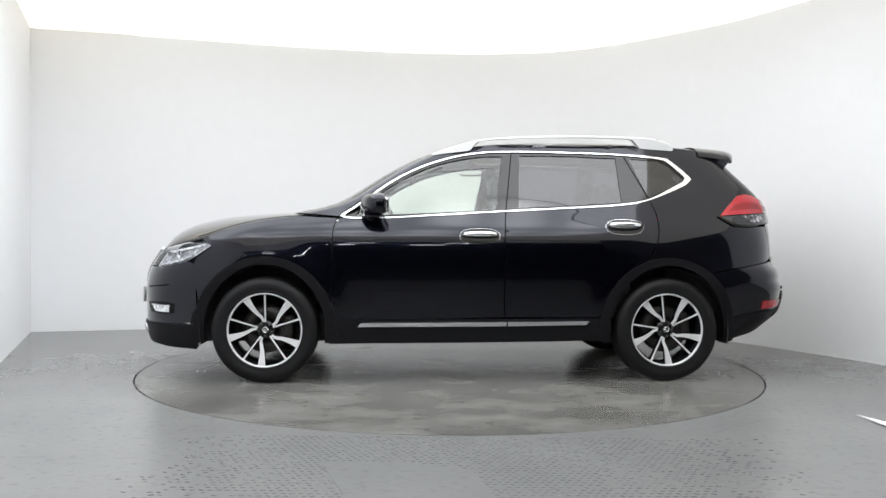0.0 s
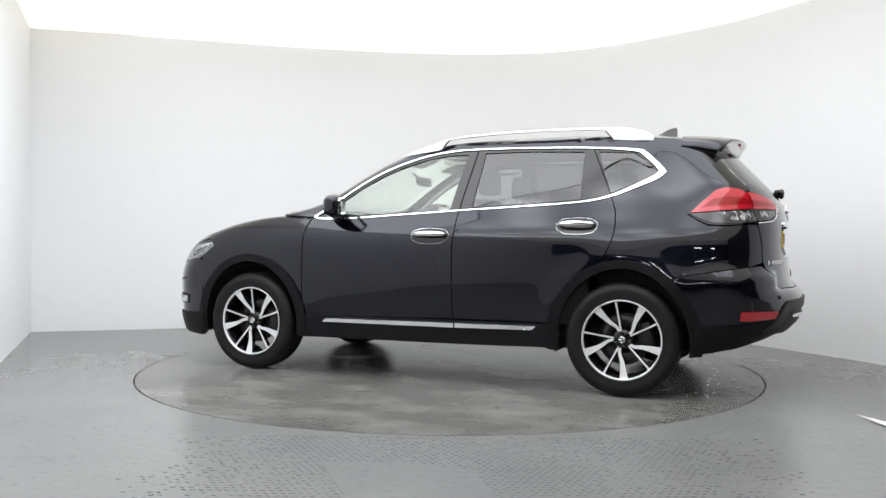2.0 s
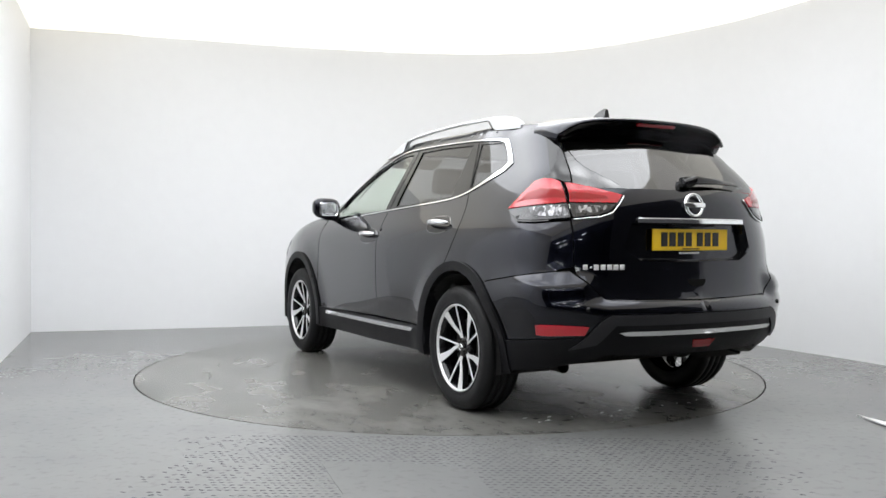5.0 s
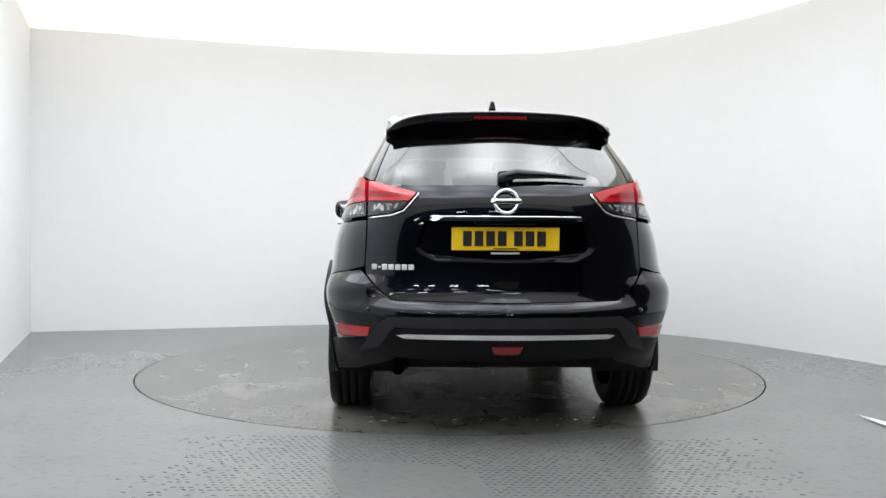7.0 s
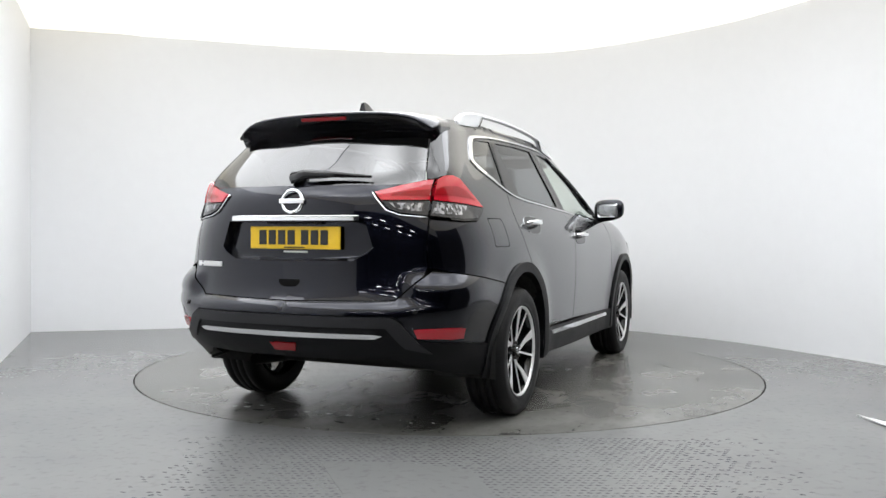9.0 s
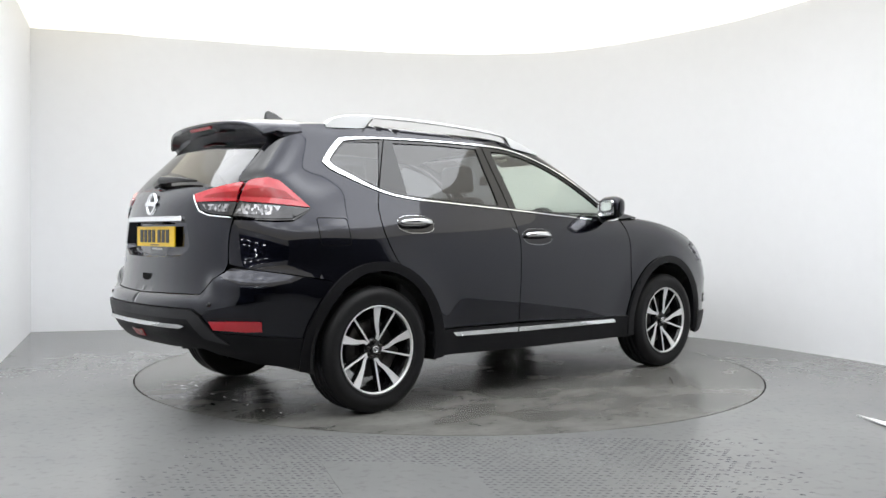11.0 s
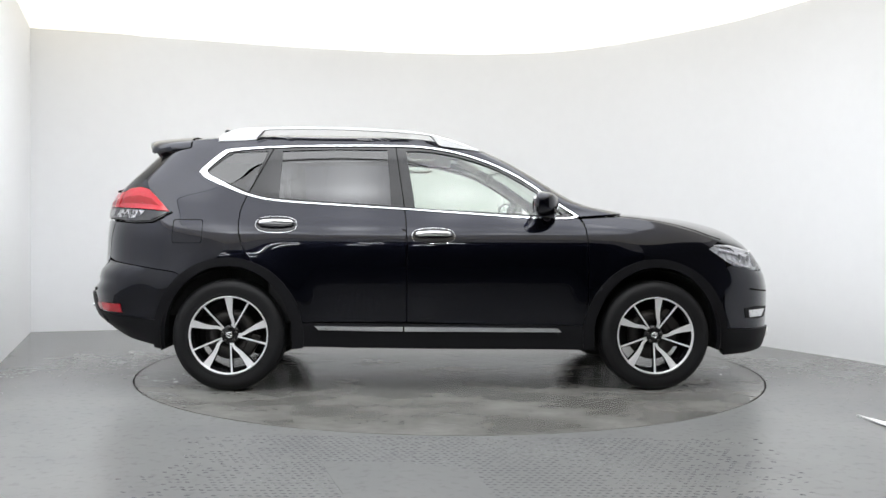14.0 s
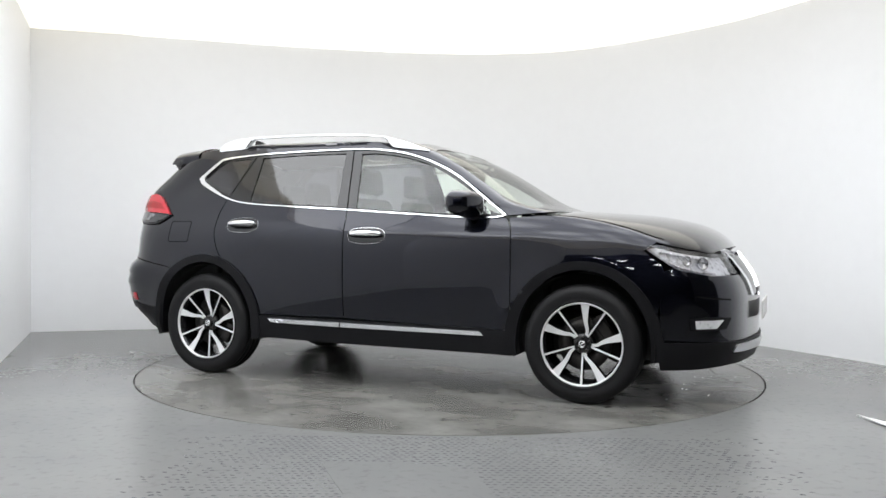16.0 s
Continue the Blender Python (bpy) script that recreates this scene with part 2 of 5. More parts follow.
def inside(poly, pts):
    x, y = pts[:, 0], pts[:, 1]
    res = np.zeros(len(pts), bool)
    n = len(poly)
    for i in range(n):
        (x0, y0), (x1, y1) = poly[i], poly[i - 1]
        if y0 == y1:
            continue
        c = ((y0 > y) != (y1 > y)) & (x < (x1 - x0) * (y - y0) / (y1 - y0) + x0)
        res ^= c
    return res


# ---- booth: wall line from the corner round the back to the open side ----
WALL_TOP = 3.005
BACK = spline([(-4.147, 1.99), (-2.89, 2.365), (-1.95, 2.68), (-1.3, 2.86), (-0.5, 3.03), (0.39, 3.09), (1.2, 2.93), (1.8, 2.52), (2.2, 2.12),
               (2.52, 1.76), (2.72, 1.48), (3.0, 0.95), (3.18, 0.586), (3.40, 0.05), (3.66, -1.0), (3.75, -2.5), (3.55, -4.2), (2.9, -5.6)], 0.08)
SIDE = [(-2.6, -5.6), (-3.05, -3.6), (-3.1, -1.6), (-3.392, -0.023), (-4.147, 1.99)]


def wall_strip(name, line, height, label, thick=0.12, smooth=True):
    n = len(line)
    V, F = [], []
    for i, (x, y) in enumerate(line):
        a, b = line[max(i - 1, 0)], line[min(i + 1, n - 1)]
        d = Vector((b[0] - a[0], b[1] - a[1])).normalized()
        o = (x - d.y * thick, y + d.x * thick)
        V += [(x, y, 0), (x, y, height), (*o, height), (*o, 0)]
    # each long face keeps its own points, so that the curve shades smoothly and the edges stay sharp
    W, F = [], []
    for k in range(4):
        m = len(W)
        for i in range(n):
            W += [V[4 * i + k], V[4 * i + (k + 1) % 4]]
        F += [(m + 2 * i, m + 2 * i + 1, m + 2 * i + 3, m + 2 * i + 2) for i in range(n - 1)]
    m = len(W)
    W += V[:4] + V[-4:]
    F += [(m + 3, m + 2, m + 1, m), (m + 4, m + 5, m + 6, m + 7)]
    ob = part(name, (W, F), WALL, None, label, smooth=smooth)
    return tagged(ob, kind="structure", category="wall")


def booth():
    wall_strip("wall_back", [p for p in BACK if p[0] < 0 or p[1] > -2.7], WALL_TOP, "curved white painted booth wall behind the turntable")
    # added dark stretch of wall, out of view, to darken the car's side reflections
    door = [p for p in BACK if p[0] > 0 and p[1] < -2.5]
    wall_strip("wall_reflected_dark", door, WALL_TOP, "added dark wall stretch, unseen, that darkens the car's reflections").data.materials[0] = DARKWALL
    wall_strip("wall_side", SIDE, WALL_TOP, "flat white painted booth side wall", smooth=False)
    # ceiling slab above the light, and the lit fabric just under it
    ring = [(x, y) for x, y in BACK] + SIDE[:-1]
    n = len(ring)
    V = [(x, y, WALL_TOP) for x, y in ring] + [(x, y, WALL_TOP + 0.1) for x, y in ring]
    F = [tuple(range(n)), tuple(range(2 * n - 1, n - 1, -1))] + [(i, i + n, (i + 1) % n + n, (i + 1) % n) for i in range(n)]
    tagged(part("ceiling", (V, F), EDGE, None, "cream booth ceiling, dimly lit through its fabric", smooth=False), kind="structure", category="ceiling")
    back = [(x, y) for x, y in BACK if x > -3.2]
    lit = [(x * 0.994, y * 0.994) for x, y in back if y > -4.5]
    lit += spline([(2.9, -4.6), (0.0, -5.0), (-2.6, -4.6), (-2.95, -1.5), (-3.22, 0.8), (-3.55, 1.75), (-3.36, 2.08)], 0.2)
    n = len(lit)
    V = [(x, y, WALL_TOP - 0.012) for x, y in lit] + [(x, y, WALL_TOP) for x, y in lit]
    F = [tuple(range(n)), tuple(range(2 * n - 1, n - 1, -1))] + [(i, i + n, (i + 1) % n + n, (i + 1) % n) for i in range(n)]
    tagged(part("light_ceiling", (V, F), GLOW, None, "large glowing white stretched fabric light ceiling", smooth=False), category="ceiling light")
    oval = [(-0.46 + 2.62 * math.cos(a), -1.85 + 2.45 * math.sin(a)) for a in np.linspace(0, 2 * math.pi, 64, endpoint=False)]
    n = len(oval)
    V = [(x, y, WALL_TOP - 0.05) for x, y in oval] + [(x, y, WALL_TOP - 0.012) for x, y in oval]
    F = [tuple(range(n)), tuple(range(2 * n - 1, n - 1, -1))] + [(i, i + n, (i + 1) % n + n, (i + 1) % n) for i in range(n)]
    tagged(part("light_box", (V, F), LAMP, None, "round bright light box in the middle of the ceiling", smooth=False), category="ceiling light")
    soft = lambda q: math.copysign(abs(q) ** 0.8, q)
    oval = [(-0.25 + 2.35 * soft(math.cos(a)), -2.85 + 1.10 * soft(math.sin(a))) for a in np.linspace(0, 2 * math.pi, 64, endpoint=False)]
    rim = [((x + 0.25) * 1.003 - 0.25, (y + 2.85) * 1.007 - 2.85) for x, y in oval]
    V = [(x, y, WALL_TOP - 0.056) for x, y in oval] + [(x, y, WALL_TOP - 0.050) for x, y in oval]
    tagged(part("ceiling_lamp", (V, F), INNER, None, "brighter fabric panel over lamps in the light box", smooth=False), category="ceiling light")
    V = [(x, y, WALL_TOP - 0.058) for x, y in oval + rim] + [(x, y, WALL_TOP - 0.050) for x, y in oval + rim]
    F = []
    for i in range(n):
        j = (i + 1) % n
        F += [(i, j, j + n, i + n), (i + n, j + n, j + 3 * n, i + 3 * n), (j, i, i + 2 * n, j + 2 * n)]
    tagged(part("ceiling_lamp_trim", (V, F), SEAL, None, "thin dark seam round the light panel", smooth=False), category="trim", kind="structure")
    # header wall over the open side and the dark workshop beyond it
    V, F = rounded_box(5.9, 0.12, WALL_TOP - 2.45, 0.004)
    tagged(part("wall_header", moved((V, F), pose(0.15, -5.66, 2.45)), WALL, None, "white header wall above the open side", smooth=False), kind="structure", category="wall")
    room = [(-7.0, -5.75), (-7.0, -15.0), (7.0, -15.0), (7.0, -5.75)]
    for i, (a, b) in enumerate(zip(room, room[1:])):
        n = 8
        line = [(a[0] + (b[0] - a[0]) * k / n, a[1] + (b[1] - a[1]) * k / n) for k in range(n + 1)]
        ob = wall_strip("wall_workshop", line, 4.5, "dark workshop wall", -0.15)
        ob.data.materials[0] = DARKWALL
    for x0, x1 in ((-7.0, -2.95), (3.1, 7.0)):
        V, F = rounded_box(x1 - x0, 0.12, 4.5, 0.004)
        ob = part("wall_outside", moved((V, F), pose((x0 + x1) / 2, -5.82, 0)), DARKWALL, None, "dark outer face of the booth", smooth=False)
        tagged(ob, kind="structure", category="wall")
    V, F = rounded_box(14.3, 9.5, 0.1, 0.004)
    tagged(part("ceiling_workshop", moved((V, F), pose(0, -10.4, 4.5)), DARKWALL, None, "dark workshop ceiling", smooth=False), kind="structure", category="ceiling")
    V, F = rounded_box(5.9, 0.1, 2.0, 0.004)
    tagged(part("wall_upper", moved((V, F), pose(0.15, -5.80, 2.6)), DARKWALL, None, "dark outer face above the opening", smooth=False), kind="structure", category="wall")
    V, F = rounded_box(13.9, 9.1, 0.006, 0.002)
    tagged(part("floor_workshop", moved((V, F), pose(0, -10.4, 0.001)), DARKWALL, None, "dark workshop floor", smooth=False), kind="structure", category="floor")
    first = None
    for x in (-2.6, -1.1, 0.7, 2.3):
        for y in (-7.6, -9.6, -12.0):
            m = pose(x + 0.12 * y, y, 3.3)
            if first is None:
                first = new("tube_lamp")
                first.matrix_basis = m
                part("housing", rounded_box(0.62, 0.12, 0.06, 0.01), CLAD, first, "grey lamp housing", smooth=False).location = (0, 0, 0.03)
                part("tube", moved(lathe([(0.0, -0.27), (0.022, -0.27), (0.022, 0.27), (0.0, 0.27)], 12), pose(0, 0, 0, 0, 0, 90)), TUBE, first, "glowing fluorescent tube")
                tagged(first, "bright fluorescent tube lamp hanging in the workshop", "lamp", "workshop tube lamps")
                for k in (-0.25, 0.25):
                    part("hanger", moved(lathe([(0.004, 0.0), (0.004, 1.14)], 6), pose(k, 0, 0.06, 90)), CLAD, first)
            else:
                copy_thing(first, m)


def ring_mesh(r0, r1, z0, z1, n=128):
    V, F = [], []
    for i in range(n):
        a = 2 * math.pi * i / n
        for r, z in ((r0, z0), (r0, z1), (r1, z1), (r1, z0)):
            V.append((r * math.cos(a), r * math.sin(a), z))
    for i in range(n):
        j = (i + 1) % n
        for k in range(4):
            F.append((4 * i + k, 4 * i + (k + 1) % 4, 4 * j + (k + 1) % 4, 4 * j + k))
    return V, F


RING = 2.243


def ground():
    """Floor with a round well; the turntable sits flush in it."""
    n = 128
    V = [(RING * math.cos(2 * math.pi * i / n), RING * math.sin(2 * math.pi * i / n), 0) for i in range(n)]
    V += [(5.4 * math.cos(2 * math.pi * i / n), 5.4 * math.sin(2 * math.pi * i / n), 0) for i in range(n)]
    V += [(60 * math.cos(2 * math.pi * i / n), 60 * math.sin(2 * math.pi * i / n), 0) for i in range(n)]
    V += [(x, y, -0.05) for x, y, z in V[:n]]
    F = []
    for i in range(n):
        j = (i + 1) % n
        F += [(i, i + n, j + n, j), (i + n, i + 2 * n, j + 2 * n, j + n), (i, j, j + 3 * n, i + 3 * n)]
    F.append(tuple(range(3 * n, 4 * n)))
    tagged(part("floor", (V, F), FLOOR, None, "grey painted worn booth floor", smooth=False), kind="structure", category="floor")
    disc = new("turntable")
    V, F = ring_mesh(0.001, RING - 0.011, -0.045, 0.0)
    part("deck", (V, F), TABLE, disc, "round grey painted deck flush with the floor", smooth=False)
    rng = random.Random(11)
    def blot(cx, cy, a, b, turn, z):
        n = 9
        ring = []
        for i in range(n):
            t = 2 * math.pi * i / n
            r = rng.uniform(0.75, 1.2)
            px, py = a * r * math.cos(t), b * r * math.sin(t)
            ring.append((cx + px * math.cos(turn) - py * math.sin(turn), cy + px * math.sin(turn) + py * math.cos(turn), z))
        return ring, [tuple(range(n))]
    drips = []
    for k in range(11):
        drips.append(blot(rng.uniform(-2.1, -1.75), rng.uniform(-0.75, 0.55), rng.uniform(0.012, 0.05), rng.uniform(0.006, 0.018), rng.uniform(1.2, 1.9), 0.0012 + k * 0.00002))
    for k in range(10):
        a, r = rng.uniform(0, 6.28), rng.uniform(0.7, 2.15)
        drips.append(blot(r * math.cos(a), r * math.sin(a), rng.uniform(0.008, 0.035), rng.uniform(0.004, 0.012), a + 1.57, 0.0012 + k * 0.00002))
    tagged(part("wet_drips", joined(*drips), WET, disc, "dark wet drips on the deck", smooth=False), kind="stuff")
    # white specks painted in place of ceiling reflections sparkling on the wet deck
    glints = []
    for k in range(26):
        x = rng.choice((rng.uniform(1.70, 2.05), rng.uniform(1.70, 2.05), rng.uniform(-2.0, -1.8)))
        glints.append(blot(x, rng.uniform(-0.75, 0.55), rng.uniform(0.006, 0.022), rng.uniform(0.002, 0.006), rng.uniform(1.1, 2.0), 0.0025 + k * 0.00002))
    tagged(part("pale_glints", joined(*glints), WHITEINK, disc, "small white specks painted as ceiling glints on the deck", smooth=False), kind="stuff")
    scuffs = []
    for k in range(16):
        a, r = rng.uniform(0, 6.28), rng.uniform(0.9, 2.0)
        scuffs.append(blot(r * math.cos(a), r * math.sin(a), rng.uniform(0.05, 0.16), rng.uniform(0.002, 0.005), a + rng.uniform(1.2, 1.9), 0.0018 + k * 0.00002))
    tagged(part("scuff_marks", joined(*scuffs), SCUFF, disc, "dark rubber scuffs on the deck", smooth=False), kind="stuff")
    tagged(disc, "round flush turntable of worn grey painted steel", "turntable")
    return disc


def tread_plates():
    """Raised lozenges on the steel floor plates in front of the turntable, and a smooth plate set among them."""
    rng = random.Random(4)
    V, F = [], []
    step = 0.034
    for i in range(-50, 51):
        for j in range(70):
            x = i * step + (0.5 * step if j % 2 else 0)
            y = -2.28 - j * step
            if math.hypot(x, y) < RING + 0.03 or y < -4.6:
                continue
            if -0.54 < x < 0.10 and -3.30 < y + 0.18 * (x + 0.54) < -2.72 and x > -0.54 + (-2.78 - y) * 0.33:
                continue
            if rng.random() < 0.04 + max(0.0, (abs(x - 0.1) - 0.75) / 0.75) or abs(x) > 1.5:
                continue
            a = (0.30 if (i + j) % 2 else -0.30) + rng.uniform(-0.05, 0.05)
            c, s = math.cos(a), math.sin(a)
            h = rng.uniform(0.0012, 0.0024)
            n = len(V)
            for px, py, pz in ((-0.013, 0, 0), (0, -0.0042, 0), (0.013, 0, 0), (0, 0.0042, 0), (-0.007, 0, h), (0.007, 0, h)):
                V.append((x + px * c - py * s, y + px * s + py * c, pz + 0.0002))
            F += [(n, n + 1, n + 5, n + 4), (n + 1, n + 2, n + 5), (n + 2, n + 3, n + 4, n + 5), (n + 3, n, n + 4)]
    ob = part("floor_tread", (V, F), TREAD, None, "worn raised lozenge pattern on the grey steel floor", smooth=False)
    tagged(ob, category="tread plate", kind="stuff")
    edge = [(-0.543, -2.781), (-0.47, -3.00), (-0.40, -3.20), (-0.36, -3.45), (-0.34, -3.9), (0.25, -3.9), (0.18, -3.2), (0.10, -2.86), (-0.2, -2.74)]
    V = [(x, y, 0.0025) for x, y in edge] + [(x, y, -0.002) for x, y in edge]
    n = len(edge)
    F = [tuple(range(n)), tuple(range(2 * n - 1, n - 1, -1))] + [(i, i + n, (i + 1) % n + n, (i + 1) % n) for i in range(n)]
    tagged(part("floor_plate", (V, F), FLOOR, None, "smooth grey steel floor plate with worn edge", smooth=False), kind="structure", category="floor")
    # bright strip that comes in at the edge of the floor
    strip = [(2.252, -1.722), (2.30, -1.85), (2.46, -2.30), (2.41, -2.33), (2.275, -1.965)]
    n = len(strip)
    V = [(x, y, 0.012) for x, y in strip] + [(x, y, 0.006) for x, y in strip]
    F = [tuple(range(n)), tuple(range(2 * n - 1, n - 1, -1))] + [(i, i + n, (i + 1) % n + n, (i + 1) % n) for i in range(n)]
    st = part("metal_strip", (V, F), WHITEINK, None, "thin pale metal strip with a pointed end on the floor", smooth=False)
    tagged(st, category="metal strip")
    part("strip_foot", ([(2.30, -1.90, 0), (2.42, -2.27, 0), (2.40, -2.28, 0), (2.28, -1.93, 0), (2.30, -1.90, 0.006), (2.42, -2.27, 0.006), (2.40, -2.28, 0.006), (2.28, -1.93, 0.006)],
                        [(0, 1, 5, 4), (1, 2, 6, 5), (2, 3, 7, 6), (3, 0, 4, 7)]), GAP_SHADE, st, "dark underside", smooth=False)


booth()
turntable = ground()
tread_plates()


# ---- car body: plan outline by height; chart (u, z) with u the way round the outline from the rear middle ----
HUB = ((1.3525, 0.345), (-1.3525, 0.345))
W_SIDE = [(0.15, 0.845), (0.25, 0.870), (0.33, 0.879), (0.42, 0.883), (0.50, 0.889), (0.60, 0.896), (0.72, 0.902), (0.84, 0.903), (0.94, 0.898), (1.00, 0.884),
          (1.05, 0.862), (1.10, 0.837), (1.15, 0.813), (1.25, 0.768), (1.39, 0.695), (1.50, 0.640), (1.58, 0.600), (1.64, 0.560), (1.68, 0.52)]
X_REAR = [(0.15, -2.05), (0.28, -2.16), (0.36, -2.235), (0.42, -2.312), (0.50, -2.358), (0.60, -2.372), (0.640, -2.370), (0.654, -2.362), (0.668, -2.320), (0.72, -2.303), (0.84, -2.288),
          (1.07, -2.28), (1.18, -2.262), (1.25, -2.215), (1.35, -2.12), (1.45, -2.025), (1.55, -1.93), (1.64, -1.84), (1.68, -1.80)]
CORNER = [(0.60, 0.0), (0.66, 0.012), (0.70, 0.040), (0.752, 0.040), (0.790, 0.008), (0.83, 0.0)]   # bumper corners stand further back than the tailgate
X_FRONT = [(0.15, 2.18), (0.25, 2.25), (0.40, 2.285), (0.60, 2.288), (0.72, 2.268), (0.80, 2.225), (0.88, 2.17), (0.94, 2.11), (1.00, 2.02), (1.05, 1.88),
           (1.09, 1.68), (1.125, 1.30), (1.16, 1.06), (1.21, 0.935), (1.335, 0.735), (1.46, 0.535), (1.54, 0.38), (1.58, 0.28), (1.64, 0.08), (1.68, -0.1)]
ZS = np.arange(0.15, 1.6801, 0.005)
NK = 260


def build_table():
    w, xr, xf = curve(W_SIDE, ZS), curve(X_REAR, ZS), curve(X_FRONT, ZS)
    hi = np.clip((ZS - 1.0) / 0.16, 0, 1)
    hi = hi * hi * (3 - 2 * hi)
    up = np.clip((ZS - 1.15) / 0.15, 0, 1)
    lo = np.clip((0.70 - ZS) / 0.08, 0, 1)
    mid = np.exp(-((ZS - 0.67) / 0.14) ** 2)
    rows = []
    for i in range(len(ZS)):
        k = w[i] / 0.9
        h, g = hi[i], up[i]
        mix = lambda a, b: a * (1 - h) + b * h
        s1 = -1.74 * (1 - g) + (xr[i] + 0.50) * g
        pts = [(xr[i] + 0.015, -0.3 * k), (xr[i], 0.0), (xr[i] + 0.015, 0.30 * k), (xr[i] + 0.066 - 0.001 * g + 0.006 * lo[i], (0.535 + 0.085 * g) * k), (xr[i] + 0.160 - 0.010 * g + 0.006 * lo[i], (0.708 + 0.102 * g + 0.022 * mid[i]) * k), (xr[i] + 0.308 - 0.008 * g, (0.814 + 0.046 * g + 0.048 * mid[i]) * k),
               (s1, (0.862 + 0.028 * mid[i]) * k), (-1.30, 0.885 * k), (-0.75, 0.899 * k), (-0.2, 0.9 * k), (0.3, 0.893 * k)]
        xa = mix(1.30, xf[i] - 0.32)
        pts += [(0.3 + (xa - 0.3) * 0.55, mix(0.889, 0.878) * k), (xa, mix(0.882, 0.862) * k),
                (xf[i] - mix(0.46, 0.15), mix(0.862, 0.868) * k), (xf[i] - mix(0.25, 0.085), mix(0.795, 0.815) * k),
                (xf[i] - mix(0.10, 0.045), mix(0.62, 0.65) * k), (xf[i] - mix(0.03, 0.018), 0.33 * k), (xf[i], 0.0), (xf[i] - 0.03, -0.33 * k)]
        if pts[12][0] < pts[11][0] or pts[11][0] < 0.3:
            pts[11] = (0.5 * (0.3 + pts[12][0]), pts[11][1])
        if pts[12][0] < 0.32:
            for q, f in ((10, 0.0), (11, 0.4), (12, 0.75)):
                pts[q] = (-0.2 + (pts[13][0] + 0.2) * (0.35 + 0.6 * f), pts[q][1])
        line = np.array(spline(pts, 0.02))
        a, b = np.argmin(np.abs(line[:, 1]) + 9 * (line[:, 0] > 0)), np.argmin(np.abs(line[:, 1]) + 9 * (line[:, 0] < 0))
        line = line[a:b + 1]
        d = np.r_[0, np.cumsum(np.linalg.norm(np.diff(line, axis=0), axis=1))]
        s = np.linspace(0, 1, NK)
        rows.append((np.interp(s * d[-1], d, line[:, 0]), np.interp(s * d[-1], d, line[:, 1])))
    T = np.array(rows)
    # soften across heights so that the panels flow
    kern = np.exp(-0.5 * (np.arange(-9, 10) / 2.2) ** 2)
    kern /= kern.sum()
    pad = np.concatenate([T[:1]] * 9 + [T] + [T[-1:]] * 9)
    fine = sum(kern[j] * pad[j:j + len(T)] for j in range(19))
    kern = np.exp(-0.5 * (np.arange(-20, 21) / 7.0) ** 2)
    kern /= kern.sum()
    pad = np.concatenate([T[:1]] * 20 + [T] + [T[-1:]] * 20)
    broad = sum(kern[j] * pad[j:j + len(T)] for j in range(41))
    share = np.clip((ZS - 0.80) / 0.12, 0, 1) * np.clip((1.62 - ZS) / 0.10, 0, 1)
    T = fine + (broad - fine) * share[:, None, None]
    # and along the outline, with the mirror image past both ends
    run = np.exp(-0.5 * (np.arange(-9, 10) / 2.8) ** 2)
    run /= run.sum()
    sign = np.array([1.0, -1.0])[None, :, None]
    wide = np.concatenate([sign * T[:, :, 9:0:-1], T, sign * T[:, :, -2:-11:-1]], axis=2)
    T = sum(run[j] * wide[:, :, j:j + NK] for j in range(19))
    T[:, 1, 0] = T[:, 1, -1] = 0.0
    return T


TAB = build_table()


def flare(x, z):
    """How far the arches swell out."""
    d = 0.0
    for hx, hz in HUB:
        r = np.hypot(x - hx, (z - hz) * 0.95)
        d = d + 0.016 * np.exp(-((r - 0.45) / 0.10) ** 2)
    return d


def skin(u, z):
    """Place on the body at u (0 rear middle, 1 front middle) and height z."""
    u, z = np.asarray(u, float), np.asarray(z, float)
    zi = np.clip((z - ZS[0]) / 0.005, 0, len(ZS) - 1.001)
    ui = np.clip(u * (NK - 1), 0, NK - 1.001)
    a, b = zi.astype(int), ui.astype(int)
    p, q = zi - a, ui - b
    out = [(TAB[a, c, b] * (1 - q) + TAB[a, c, b + 1] * q) * (1 - p) + (TAB[a + 1, c, b] * (1 - q) + TAB[a + 1, c, b + 1] * q) * p for c in (0, 1)]
    y = out[1] + flare(out[0], z) * np.clip((out[1] - 0.6) / 0.2, 0, 1)
    ramp = np.clip((out[1] - 0.55) / 0.13, 0, 1)
    push = curve(CORNER, z) * np.clip((-1.72 - out[0]) / 0.30, 0, 1)
    x = out[0] - push * ramp * ramp * (3 - 2 * ramp)
    y = y + 0.40 * push * np.clip((out[1] - 0.60) / 0.15, 0, 1)
    return np.stack([x, y, z], -1)


def row_at(z):
    zi = min(max((z - ZS[0]) / 0.005, 0), len(ZS) - 1.001)
    a = int(zi)
    return TAB[a] * (1 - zi + a) + TAB[a + 1] * (zi - a)


def from_side(x, z):
    r = row_at(z)
    return float(np.interp(x, np.maximum.accumulate(r[0]), np.linspace(0, 1, NK)))


def from_rear(y, z):
    r = row_at(z)
    n = NK // 3
    return float(np.interp(y, np.maximum.accumulate(r[1][:n]), np.linspace(0, 1, NK)[:n]))


def from_front(y, z):
    r = row_at(z)
    n = NK // 3
    return float(np.interp(y, np.maximum.accumulate(r[1][::-1][:n]), np.linspace(1, 0, NK)[:n]))


